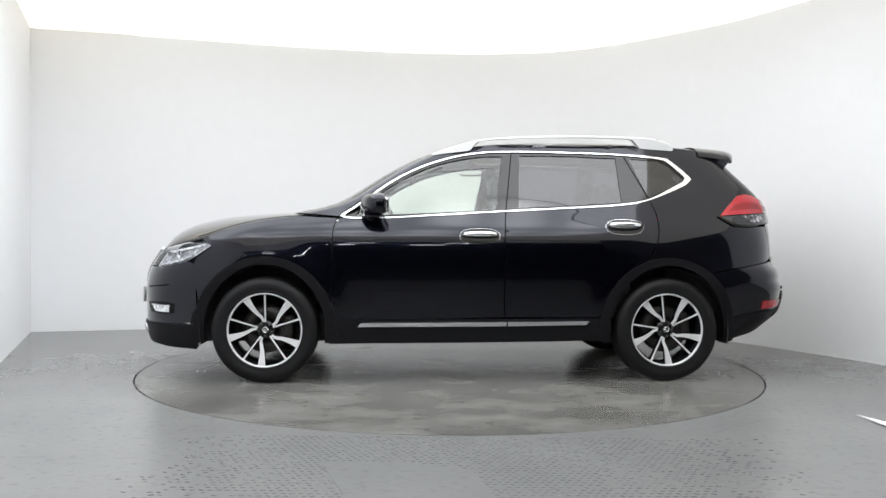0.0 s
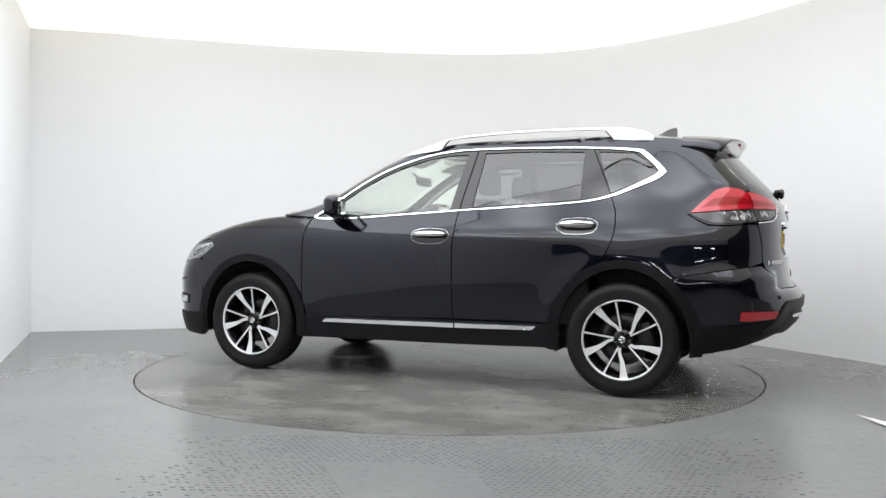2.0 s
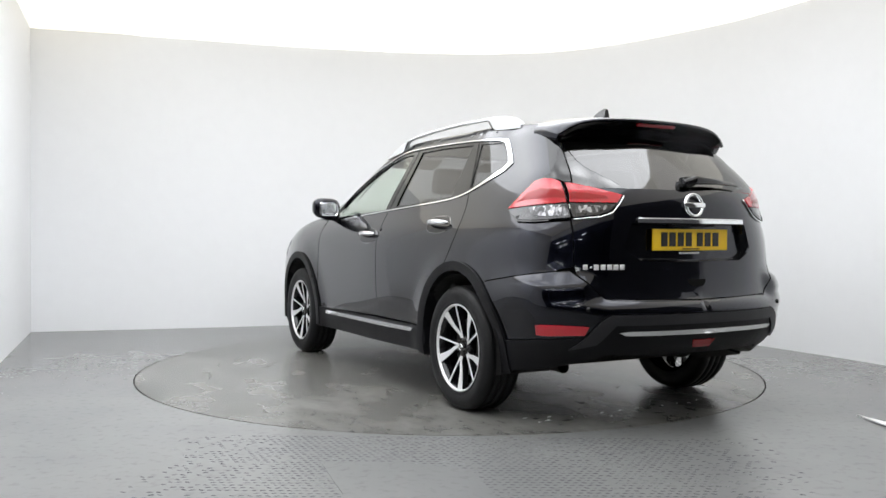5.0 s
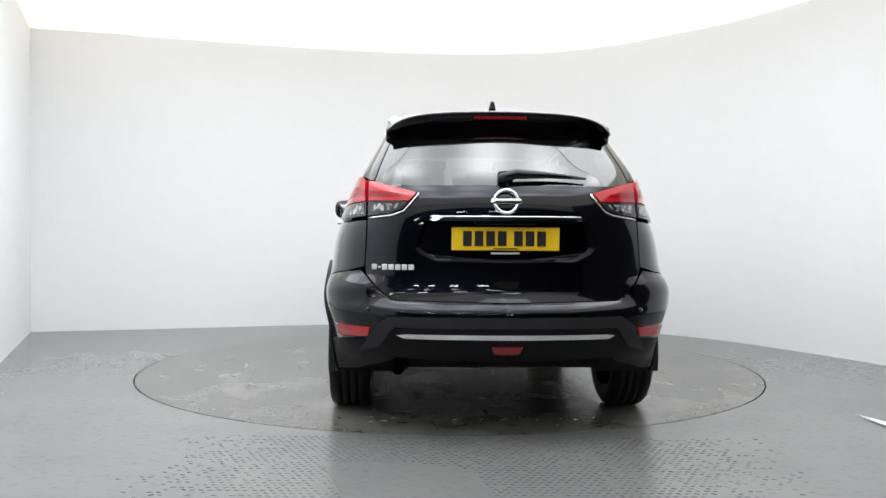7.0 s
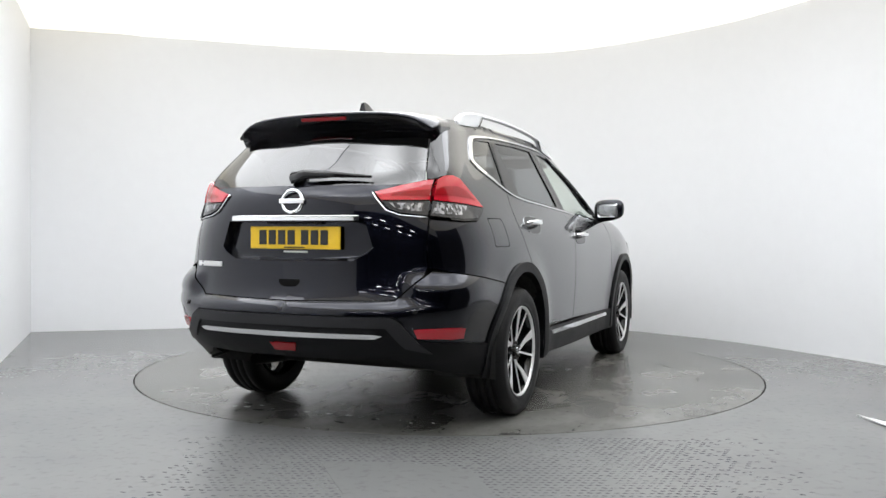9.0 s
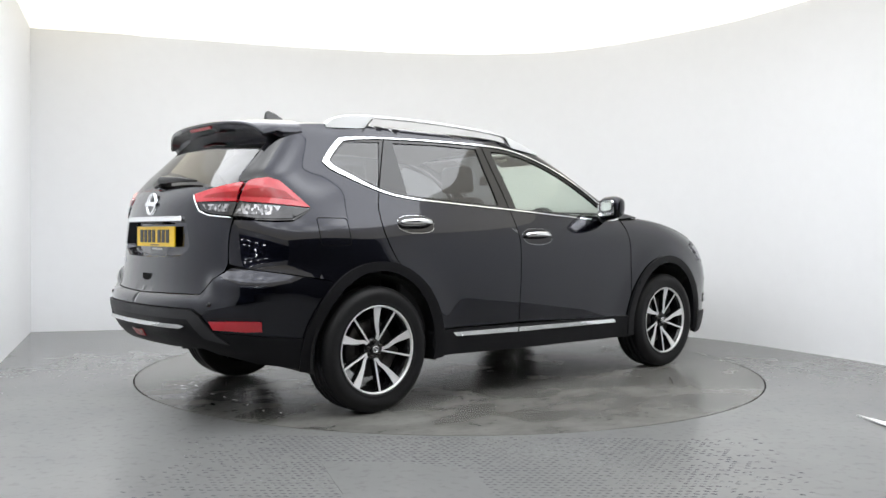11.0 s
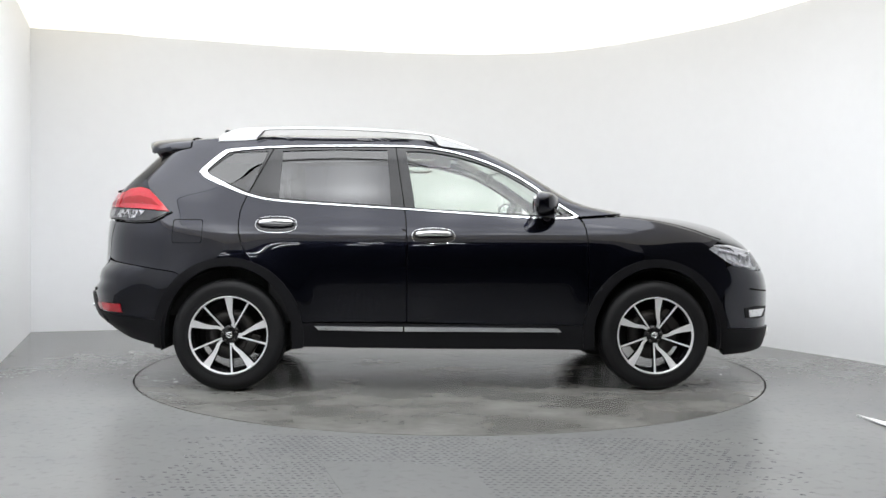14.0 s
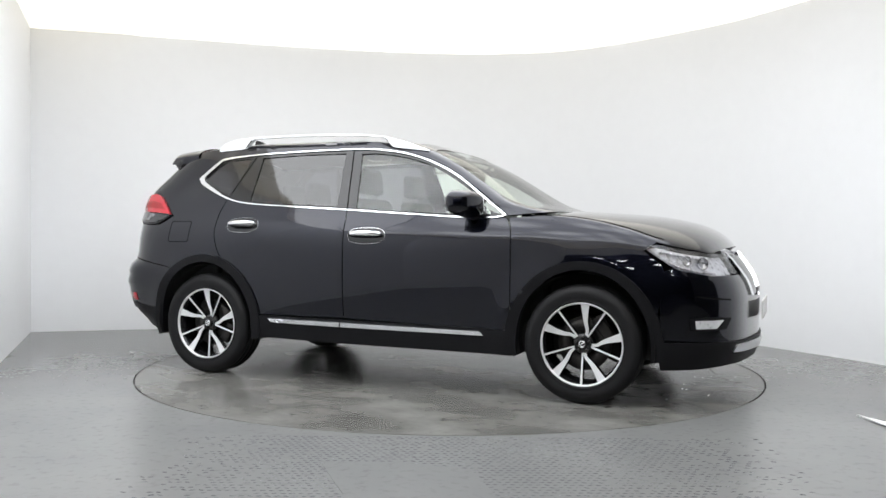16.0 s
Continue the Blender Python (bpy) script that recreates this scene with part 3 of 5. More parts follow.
def S(pts, smooth=False, step=0.025):
    """A line of the outline given from the side, as (x, z)."""
    line = spline(pts, step) if smooth else straight(pts, step, False)
    return [(from_side(x, z), z) for x, z in line]


def R(pts, smooth=False, step=0.025):
    """A line of the outline given from behind, as (y, z), the car's left half."""
    line = spline(pts, step) if smooth else straight(pts, step, False)
    return [(from_rear(max(y, 0), z), z) for y, z in line]


def N(pts, smooth=False, step=0.03):
    """A line of the outline given from the front, as (y, z), the car's left half."""
    line = spline(pts, step) if smooth else straight(pts, step, False)
    return [(from_front(max(y, 0), z), z) for y, z in line]


ULEN = 6.3


def panel(outline, holes=(), res=0.028, proud=0.0, depth=0.012, crown=0.0):
    """A panel of the skin cut to an outline, with folded-in edges. proud: how far it stands off the skin."""
    def clean(line):
        out = []
        for p in line:
            q = (p[0] * ULEN, p[1])
            if not out or math.hypot(q[0] - out[-1][0], q[1] - out[-1][1]) > 0.004:
                out.append(q)
        while len(out) > 2 and math.hypot(out[0][0] - out[-1][0], out[0][1] - out[-1][1]) <= 0.004:
            out.pop()
        dense = []
        for p, q in zip(out, out[1:] + out[:1]):
            k = max(1, int(math.hypot(q[0] - p[0], q[1] - p[1]) / (1.1 * res)))
            dense += [(p[0] + (q[0] - p[0]) * i / k, p[1] + (q[1] - p[1]) * i / k) for i in range(k)]
        return dense
    loops = [clean(outline)] + [clean(h) for h in holes]
    pts, edges = [], []
    for lp in loops:
        n0 = len(pts)
        pts += lp
        edges += [(n0 + i, n0 + (i + 1) % len(lp)) for i in range(len(lp))]
    B = np.array(pts)
    lo, hi = np.array(loops[0]).min(0), np.array(loops[0]).max(0)
    gx, gz = np.meshgrid(np.arange(lo[0] + 0.31 * res, hi[0], res), np.arange(lo[1] + 0.37 * res, hi[1], res))
    G = np.stack([gx.ravel(), gz.ravel()], 1)
    if len(G):
        ok = inside(loops[0], G)
        for h in loops[1:]:
            ok &= ~inside(h, G)
        G = G[ok]
    if len(G):
        far = np.ones(len(G), bool)
        for s in range(0, len(B), 64):
            far &= (np.linalg.norm(G[:, None] - B[None, s:s + 64], axis=2).min(1) > 0.45 * res)
        G = G[far]
    allp = [Vector((float(a), float(b))) for a, b in pts] + [Vector((float(a), float(b))) for a, b in G]
    v2, e2, f2, ov, oe, of = geometry.delaunay_2d_cdt(allp, edges, [], 0, 1e-5)
    V2 = np.array([(v.x, v.y) for v in v2])
    F = np.array([(f[0], f[i], f[i + 1]) for f in f2 for i in range(1, len(f) - 1)])
    C = V2[F].mean(1)
    e1, e2 = V2[F[:, 1]] - V2[F[:, 0]], V2[F[:, 2]] - V2[F[:, 0]]
    ok = inside(loops[0], C) & (np.abs(e1[:, 0] * e2[:, 1] - e1[:, 1] * e2[:, 0]) > 2e-6)
    for h in loops[1:]:
        ok &= ~inside(h, C)
    F = F[ok]
    u, z = V2[:, 0] / ULEN, V2[:, 1]
    P = skin(u, z)
    e = 0.004
    du, dz = skin(u + e, z) - skin(u - e, z), skin(u, z + e) - skin(u, z - e)
    nrm = np.cross(dz, du)
    nrm /= np.maximum(np.linalg.norm(nrm, axis=1), 1e-9)[:, None]
    if len(P) and (nrm[:, 1].mean() < 0 if P[:, 1].mean() > 0.4 else nrm[:, 0].mean() * P[:, 0].mean() < 0):
        nrm = -nrm
    top = P + nrm * proud
    a, b, c = top[F[0][0]], top[F[0][1]], top[F[0][2]]
    if np.dot(np.cross(b - a, c - a), nrm[F[0][0]]) < 0:
        F = F[:, ::-1]
    count = {}
    for f in F.tolist():
        for i in range(3):
            k = (f[i], f[(i + 1) % 3])
            count[k] = 1
    rim = [k for k in count if (k[1], k[0]) not in count and max(abs(P[k[0]][1]), abs(P[k[1]][1])) > 1e-3]
    V = [tuple(p) for p in top]
    faces = [tuple(f) for f in F.tolist()]
    if depth:
        low = top - nrm * depth
        ids = {}
        for a, b in rim:
            for q in (a, b):
                if q not in ids:
                    ids[q] = len(V)
                    V.append(tuple(top[q]))
                    V.append(tuple(low[q]))
            faces.append((ids[a], ids[a] + 1, ids[b] + 1, ids[b]))
    return V, faces


def both(name, vf, mat, parents, label="", smooth=True):
    """The left part and its mirror image on the right. parents: one for both, or a pair."""
    pa = parents if isinstance(parents, tuple) else (parents, parents)
    return part(name, vf, mat, pa[0], label, smooth), part(name, flipped(vf), mat, pa[1], label, smooth)


def whole(vf):
    """A part that spans the middle: its half and the mirror image in one mesh."""
    V, F = [tuple(v) if abs(v[1]) > 1e-3 else (v[0], 0.0, v[2]) for v in vf[0]], list(vf[1])
    far = {}
    W = list(V)
    for i, v in enumerate(V):
        if v[1] == 0.0:
            far[i] = i
        else:
            far[i] = len(W)
            W.append((v[0], -v[1], v[2]))
    return W, F + [tuple(far[i] for i in reversed(f)) for f in F]


def arch_line(hx, a0, a1, rx, rz, n=22):
    return [(hx + rx * math.cos(radians(a0 + (a1 - a0) * i / n)), HUB[0][1] + rz * math.sin(radians(a0 + (a1 - a0) * i / n))) for i in range(n + 1)]


ROOF_EDGE = [(-1.70, 1.600), (-1.4, 1.624), (-0.9, 1.640), (-0.4, 1.634), (-0.1, 1.616), (0.1, 1.584), (0.25, 1.535), (0.45, 1.452), (0.72, 1.300), (0.86, 1.200), (0.95, 1.12)]
FENDER_TOP = [(0.9, 1.112), (1.1, 1.108), (1.25, 1.096), (1.4, 1.072), (1.6, 1.018), (1.77, 0.955), (1.95, 0.912), (2.06, 0.888)]
G2 = 0.0036   # half a shut gap

car = new("car")
tagged(car, "glossy black family suv with chrome window trim and silver roof rails", "car")


def body_panels():
    front_arch_r = arch_line(1.3525, 178, 90, 0.445, 0.47)   # door side, going up
    # fender
    fen = S([(0.905 + G2, 0.40), (0.915 + G2, 0.60), (0.914 + G2, 0.90), (0.905 + G2, 1.02), (0.88 + G2, 1.095)], True)
    fen += S([(x, z) for x, z in FENDER_TOP if 1.0 < x < 1.8], True)
    fen += S([(1.70, 0.905), (1.80, 0.83), (1.815, 0.80)])
    fen += S([(1.80, 0.62)] + arch_line(1.3525, 18, 178, 0.445, 0.47))
    both("front_fender", panel(fen), PAINT, car)
    # front door and rear door: outer skins below the window line
    belt_f = [(-0.253 + G2, 1.150), (0.30, 1.116), (0.53, 1.104), (0.80, 1.100), (0.868, 1.095)]
    fd = S([(-0.253 + G2, 1.150), (-0.238 + G2, 0.95), (-0.238 + G2, 0.44)]) + S([(0.30, 0.425), (0.895, 0.415)]) 
    fd += S([(0.905 - G2, 0.43), (0.915 - G2, 0.60), (0.914 - G2, 0.90), (0.905 - G2, 1.02), (0.868 - G2, 1.095)], True) + S(list(reversed(belt_f)))
    doors = both("front_door", panel(fd), PAINT, car)
    cgap = [(-1.259, 1.238), (-1.290, 1.15), (-1.300, 1.08), (-1.291, 0.98), (-1.24, 0.86), (-1.17, 0.775)]
    rd = S([(x + G2, z) for x, z in cgap], True) + S([(x, z) for x, z in arch_line(-1.3525, 65, 12, 0.45, 0.475)])
    rd += S([(-0.90, 0.44), (-0.238 - G2, 0.44), (-0.238 - G2, 0.95), (-0.253 - G2, 1.150)])
    rd += S([(-0.253 - G2, 1.150), (-0.66, 1.172), (-1.056, 1.199), (-1.17, 1.214), (-1.255, 1.236)], True)
    rdoors = both("rear_door", panel(rd), PAINT, car)
    # rear quarter with the pillar behind the last window, up to the roof
    q = S([(x - G2, z) for x, z in reversed(cgap)], True)
    q += S([(-1.262, 1.238), (-1.35, 1.268), (-1.471, 1.321), (-1.545, 1.358), (-1.578, 1.388), (-1.54, 1.44), (-1.458, 1.512), (-1.42, 1.531), (-1.36, 1.541), (-1.14, 1.56)], True)
    q += S([(-1.14, 1.634), (-1.4, 1.624), (-1.70, 1.600)])
    q += S([(-1.70, 1.57), (-1.80, 1.49), (-1.93, 1.34), (-1.955, 1.312), (-1.885, 1.27), (-1.738, 1.124), (-1.80, 1.082), (-1.85, 1.053)])
    q += S([(-1.95, 1.050), (-2.03, 1.055)]) + R([(0.675, 1.06), (0.678, 0.93), (0.684, 0.835)])
    q += S([(-2.08, 0.812), (-1.90, 0.786), (-1.68, 0.750)], True)
    q += S(arch_line(-1.3525, 128, 68, 0.45, 0.475))
    both("rear_quarter", panel(q), PAINT, car)
    # front bumper: from the arch round to the middle
    fb = S([(1.822, 0.79), (1.803, 0.62), (1.80, 0.40)]) + S([(2.0, 0.392), (2.12, 0.392)]) + N([(0.5, 0.39), (0.0, 0.39)])
    fb += N([(0.0, 0.62), (0.36, 0.64), (0.42, 0.76), (0.50, 0.765)]) + S([(2.07, 0.762), (1.95, 0.785), (1.86, 0.803)], True)
    part("front_bumper", whole(panel(fb)), PAINT, car, "black painted front bumper")
    lip = S([(1.795, 0.388), (1.79, 0.30), (1.80, 0.228)]) + S([(2.0, 0.238), (2.15, 0.255)]) + N([(0.4, 0.258), (0, 0.258)]) + N([(0, 0.386), (0.5, 0.386)]) + S([(2.12, 0.388), (2.0, 0.388)])
    part("front_bumper_lip", whole(panel(lip, proud=0.012, depth=0.04)), CLAD, car, "black textured plastic lower lip")
    chl = N([(0.62, 0.33), (0.0, 0.31)]) + N([(0, 0.365), (0.60, 0.372)])
    part("front_skid_trim", whole(panel(chl, proud=0.022, depth=0.02)), SATIN, car, "silver skid trim")
    # grille between the lamps
    gr = N([(0.0, 0.63), (0.34, 0.65), (0.41, 0.77), (0.44, 0.88), (0.0, 0.88)])
    part("grille", whole(panel(gr, proud=-0.02, depth=0.0)), GLOSS, car, "black front grille")
    vbar = N([(0.44, 0.885), (0.47, 0.885), (0.43, 0.76), (0.36, 0.64), (0.30, 0.635), (0.38, 0.76)])
    both("grille_chrome", panel(vbar, proud=0.012, depth=0.03), CHROME, car, "chrome grille blade")
    # front plate
    part("front_plate", moved(rounded_box(0.012, 0.52, 0.111, 0.004), pose(2.315, 0, 0.49)), WHITEINK, car, "white front plate", smooth=False)
    # rear bumper
    rb = S([(-1.682, 0.744), (-1.90, 0.780), (-2.08, 0.806)], True) + R([(0.70, 0.815), (0.675, 0.79), (0.62, 0.735), (0.552, 0.674), (0.0, 0.664)])
    rb += R([(0.0, 0.607), (0.562, 0.607), (0.60, 0.58), (0.655, 0.497)]) + S([(-2.175, 0.487), (-1.794, 0.447)])
    rb += S(arch_line(-1.3525, 168, 128, 0.45, 0.475))
    part("rear_bumper", whole(panel(rb)), PAINT, car, "black painted rear bumper")
    rl = S([(-1.80, 0.443), (-2.175, 0.483)]) + R([(0.655, 0.493), (0.60, 0.576), (0.562, 0.603), (0.0, 0.603)]) + R([(0.0, 0.392), (0.30, 0.392), (0.52, 0.402)]) + S([(-2.15, 0.368), (-2.0, 0.318), (-1.80, 0.285), (-1.775, 0.31)])
    low = part("rear_lower_cladding", whole(panel(rl, proud=0.006, depth=0.05)), CLAD, car, "black textured plastic lower bumper")
    band = R([(0.555, 0.600), (0.0, 0.600)]) + R([(0.0, 0.552), (0.53, 0.552), (0.60, 0.46), (0.70, 0.43), (0.66, 0.485), (0.60, 0.572)])
    part("bumper_ridge", whole(panel(band, proud=0.015, depth=0.025)), RIDGE, low, "raised grey-black plastic ridge")
    part("rear_skid_trim", whole(panel(R([(0.0, 0.526), (0.47, 0.526), (0.515, 0.520), (0.48, 0.505), (0.0, 0.503)]), proud=0.024, depth=0.03)), CHROME, low, "bright silver skid trim")
    part("rear_fog_lamp", whole(panel(R([(0.0, 0.468), (0.075, 0.468), (0.058, 0.430), (0.0, 0.430)]), proud=0.012, depth=0.03)), DARKRED, low, "dark red fog lamp")
    both("reflector", panel(S([(-2.040, 0.545), (-2.030, 0.493), (-2.10, 0.494), (-2.17, 0.500)]) + R([(0.66, 0.502), (0.648, 0.545)]) + S([(-2.15, 0.549)]), proud=0.007, depth=0.012), RED, car, "red bumper reflector")
    both("parking_sensor", moved(lathe([(0.0, 0.006), (0.010, 0.006), (0.012, 0.0), (0.012, -0.006)], 16), Matrix.Translation(skin(from_rear(0.66, 0.63), 0.63)) @ pose(0, 0, 0, 0, 0, 58)), GLOSS, car)
    # sill cladding and arches
    sill = S([(-0.955, 0.432), (-0.5, 0.428), (0.30, 0.422), (0.905, 0.412)]) + S([(0.925, 0.34), (0.93, 0.262), (0.0, 0.268), (-0.6, 0.276), (-0.94, 0.285), (-0.965, 0.35)])
    both("sill_cladding", panel(sill, proud=0.010, depth=0.06), CLAD, car, "black textured plastic sill")
    for hx, name in ((1.3525, "front_arch"), (-1.3525, "rear_arch")):
        out = arch_line(hx, -8, 188, 0.470, 0.496, 40)
        inn = arch_line(hx, 190, -10, 0.402, 0.446, 40)
        both(name, panel(S(out, step=0.04) + S(inn, step=0.04), proud=0.016, depth=0.10, res=0.02), CLAD, car, "black textured plastic wheel arch trim")
    # chrome sill strips on the doors
    both("sill_strip", panel(S([(0.745, 0.374), (0.72, 0.400), (-0.20, 0.409), (-0.252, 0.410), (-0.252, 0.380)]), proud=0.022, depth=0.02, res=0.02), CHROME, doors, "chrome sill strip")
    both("sill_strip", panel(S([(-0.262, 0.380), (-0.262, 0.410), (-0.82, 0.414), (-0.79, 0.388)]), proud=0.022, depth=0.02, res=0.02), CHROME, rdoors, "chrome sill strip")
    # fuel flap on the right side only
    ring_o = [(-1.711, 1.070), (-1.70, 1.078), (-1.535, 1.078), (-1.523, 1.068), (-1.523, 0.938), (-1.533, 0.928), (-1.70, 0.928), (-1.711, 0.938)]
    cx, cz = -1.617, 1.003
    ring_i = [(cx + (x - cx) * 0.965, cz + (z - cz) * 0.955) for x, z in ring_o]
    part("fuel_flap_gap", flipped(panel(S(ring_o + ring_o[:1]), [S(ring_i + ring_i[:1])], proud=0.0012, depth=0.0, res=0.05)), GAP_SHADE, car, "thin gap round the fuel flap")
    return doors, rdoors


doors, rear_doors = body_panels()


def glasshouse():
    # window openings as seen from the side
    fg = [(-0.185, 1.160), (-0.247, 1.540), (-0.10, 1.538), (0.10, 1.505), (0.29, 1.445), (0.48, 1.347), (0.66, 1.225), (0.74, 1.152), (0.765, 1.122), (0.53, 1.124), (0.30, 1.136)]
    rg = [(-0.340, 1.178), (-0.372, 1.548), (-0.70, 1.549), (-1.055, 1.536), (-1.062, 1.222), (-0.70, 1.194)]
    qg = [(-1.150, 1.534), (-1.372, 1.522), (-1.440, 1.480), (-1.535, 1.390), (-1.48, 1.350), (-1.250, 1.262)]
    F1 = S(straight(fg[:2], 0.03, False) + spline(fg[1:8], 0.03)[1:] + straight(fg[8:] + fg[:1], 0.03, False))
    R1, Q1 = S(rg + rg[:1]), S(qg + qg[:1])
    # black pillar and frame sheet between the chrome line and the glass
    outer = S([(-1.259, 1.238), (-1.11, 1.206), (-0.66, 1.172), (-0.253, 1.150), (0.30, 1.116), (0.53, 1.103), (0.858, 1.102)], False)
    outer += S([(0.70, 1.215), (0.494, 1.358), (0.299, 1.458), (0.102, 1.522), (-0.097, 1.556), (-0.297, 1.567), (-0.697, 1.565), (-1.099, 1.553), (-1.36, 1.537), (-1.43, 1.515), (-1.56, 1.387), (-1.48, 1.33)], True)
    frame_vf = panel(outer, [F1, R1, Q1], proud=-0.003, depth=0.02)
    both("window_frame", frame_vf, GLOSS, car, "gloss black door pillars")
    both("front_window", panel(F1, proud=-0.010, depth=0.0), CLEAR, doors, "clear front door glass")
    both("rear_window_side", panel(R1, proud=-0.010, depth=0.0), PRIVACY, rear_doors, "dark privacy glass")
    both("quarter_window", panel(Q1, proud=-0.008, depth=0.0), PRIVACY, car, "dark privacy quarter glass")
    # dark lines between the doors in the frame
    for x0, x1 in (((-0.317, 1.572), (-0.253, 1.15)), ((-1.112, 1.556), (-1.259, 1.24))):
        w = 0.003
        both("shut_line", panel(S([(x0[0] - w, x0[1]), (x1[0] - w, x1[1]), (x1[0] + w, x1[1]), (x0[0] + w, x0[1])]), proud=0.0, depth=0.0), GAP_SHADE, car)
    # chrome frame right round the side windows
    co = [(0.862, 1.112), (0.70, 1.228), (0.494, 1.370), (0.299, 1.468), (0.102, 1.531), (-0.097, 1.565), (-0.297, 1.576), (-0.697, 1.574), (-1.099, 1.562), (-1.38, 1.543), (-1.455, 1.515), (-1.582, 1.388), (-1.545, 1.352), (-1.471, 1.316), (-1.259, 1.234), (-1.056, 1.196), (-0.661, 1.170), (-0.253, 1.147), (0.304, 1.112), (0.531, 1.098), (0.80, 1.094)]
    ci = [(0.832, 1.111), (0.69, 1.217), (0.494, 1.355), (0.299, 1.454), (0.102, 1.518), (-0.097, 1.552), (-0.297, 1.564), (-0.697, 1.562), (-1.099, 1.550), (-1.365, 1.530), (-1.432, 1.502), (-1.538, 1.397), (-1.52, 1.370), (-1.455, 1.336), (-1.259, 1.251), (-1.056, 1.209), (-0.661, 1.182), (-0.253, 1.158), (0.304, 1.123), (0.531, 1.109), (0.79, 1.105)]
    ci = [(a + (c - a) * 0.36 * (c > -1.3), b + (d - b) * 0.36 * (c > -1.3)) for (a, b), (c, d) in zip(ci, co)]
    both("window_chrome", panel(S(co + co[:1], True, 0.03), [S(ci + ci[:1], True, 0.03)], res=0.012, proud=0.006, depth=0.012), CHROME, car, "chrome strip round the side windows")
    # A pillar sheet: between chrome and windscreen
    ap = S([(0.872, 1.112), (0.715, 1.232), (0.494, 1.376), (0.299, 1.474), (0.102, 1.537), (-0.097, 1.571), (-0.297, 1.582), (-0.697, 1.580), (-1.14, 1.566)], True)
    ap += S([(-1.14, 1.634), (-0.9, 1.640), (-0.4, 1.634), (-0.1, 1.616), (0.08, 1.588)], True)
    ap += N([(0.56, 1.545), (0.60, 1.46), (0.655, 1.33), (0.71, 1.21), (0.735, 1.135)])
    both("roof_side", panel(ap), PAINT, car, "black painted roof side and windscreen pillar")
    trim = N([(0.545, 1.555), (0.585, 1.46), (0.64, 1.33), (0.695, 1.21), (0.72, 1.14)]) + S([(0.84, 1.12), (0.70, 1.236), (0.494, 1.38), (0.299, 1.476), (0.102, 1.540), (0.08, 1.575)], True)
    both("pillar_trim", panel(trim, proud=-0.022, depth=0.0), DASH, car, "dark inner pillar trim")
    ws = N([(0.555, 1.545), (0.595, 1.46), (0.65, 1.33), (0.705, 1.21), (0.73, 1.14), (0.0, 1.14)]) + N([(0.0, 1.585), (0.35, 1.578), (0.50, 1.562)])
    part("windscreen", whole(panel(ws, proud=-0.004, depth=0.0)), CLEAR, car, "clear windscreen")
    rg2 = R([(0.0, 1.575), (0.50, 1.56), (0.552, 1.488), (0.60, 1.36), (0.634, 1.254), (0.55, 1.232), (0.42, 1.229), (0.0, 1.229)])
    part("rear_window", whole(panel(rg2, proud=0.0, depth=0.0)), REARGLASS, car, "dark tailgate glass")
    gp = R([(0.53, 1.568), (0.558, 1.488), (0.606, 1.36), (0.638, 1.262), (0.66, 1.262)]) + S([(-2.0, 1.277), (-1.945, 1.285), (-1.893, 1.275), (-1.953, 1.313), (-1.927, 1.34), (-1.797, 1.49), (-1.70, 1.572)])
    both("gate_pillar", panel(gp, proud=0.001, depth=0.01), GLOSS, car, "gloss black tailgate pillar")


glasshouse()


def top_sheet(x0, x1, edge, centre, width, power, nx=44, ny=40, pull=0.0):
    """Bonnet or roof: from an edge height at the sides to a crown height in the middle."""
    V, F = [], []
    for i in range(nx + 1):
        x = x0 + (x1 - x0) * i / nx
        ze, zc, w = float(curve(edge, x)), float(curve(centre, x)), width(x)
        for j in range(ny + 1):
            s = math.sin((j / ny - 0.5) * math.pi)
            V.append((x + pull * (1 - s * s), w * s, ze + (zc - ze) * (max(0.0, 1 - s * s)) ** power))
    for i in range(nx):
        for j in range(ny):
            a = i * (ny + 1) + j
            F.append((a, a + 1, a + ny + 2, a + ny + 1))
    return V, F


def y_at(x, z):
    return float(skin(from_side(x, z), z)[1])


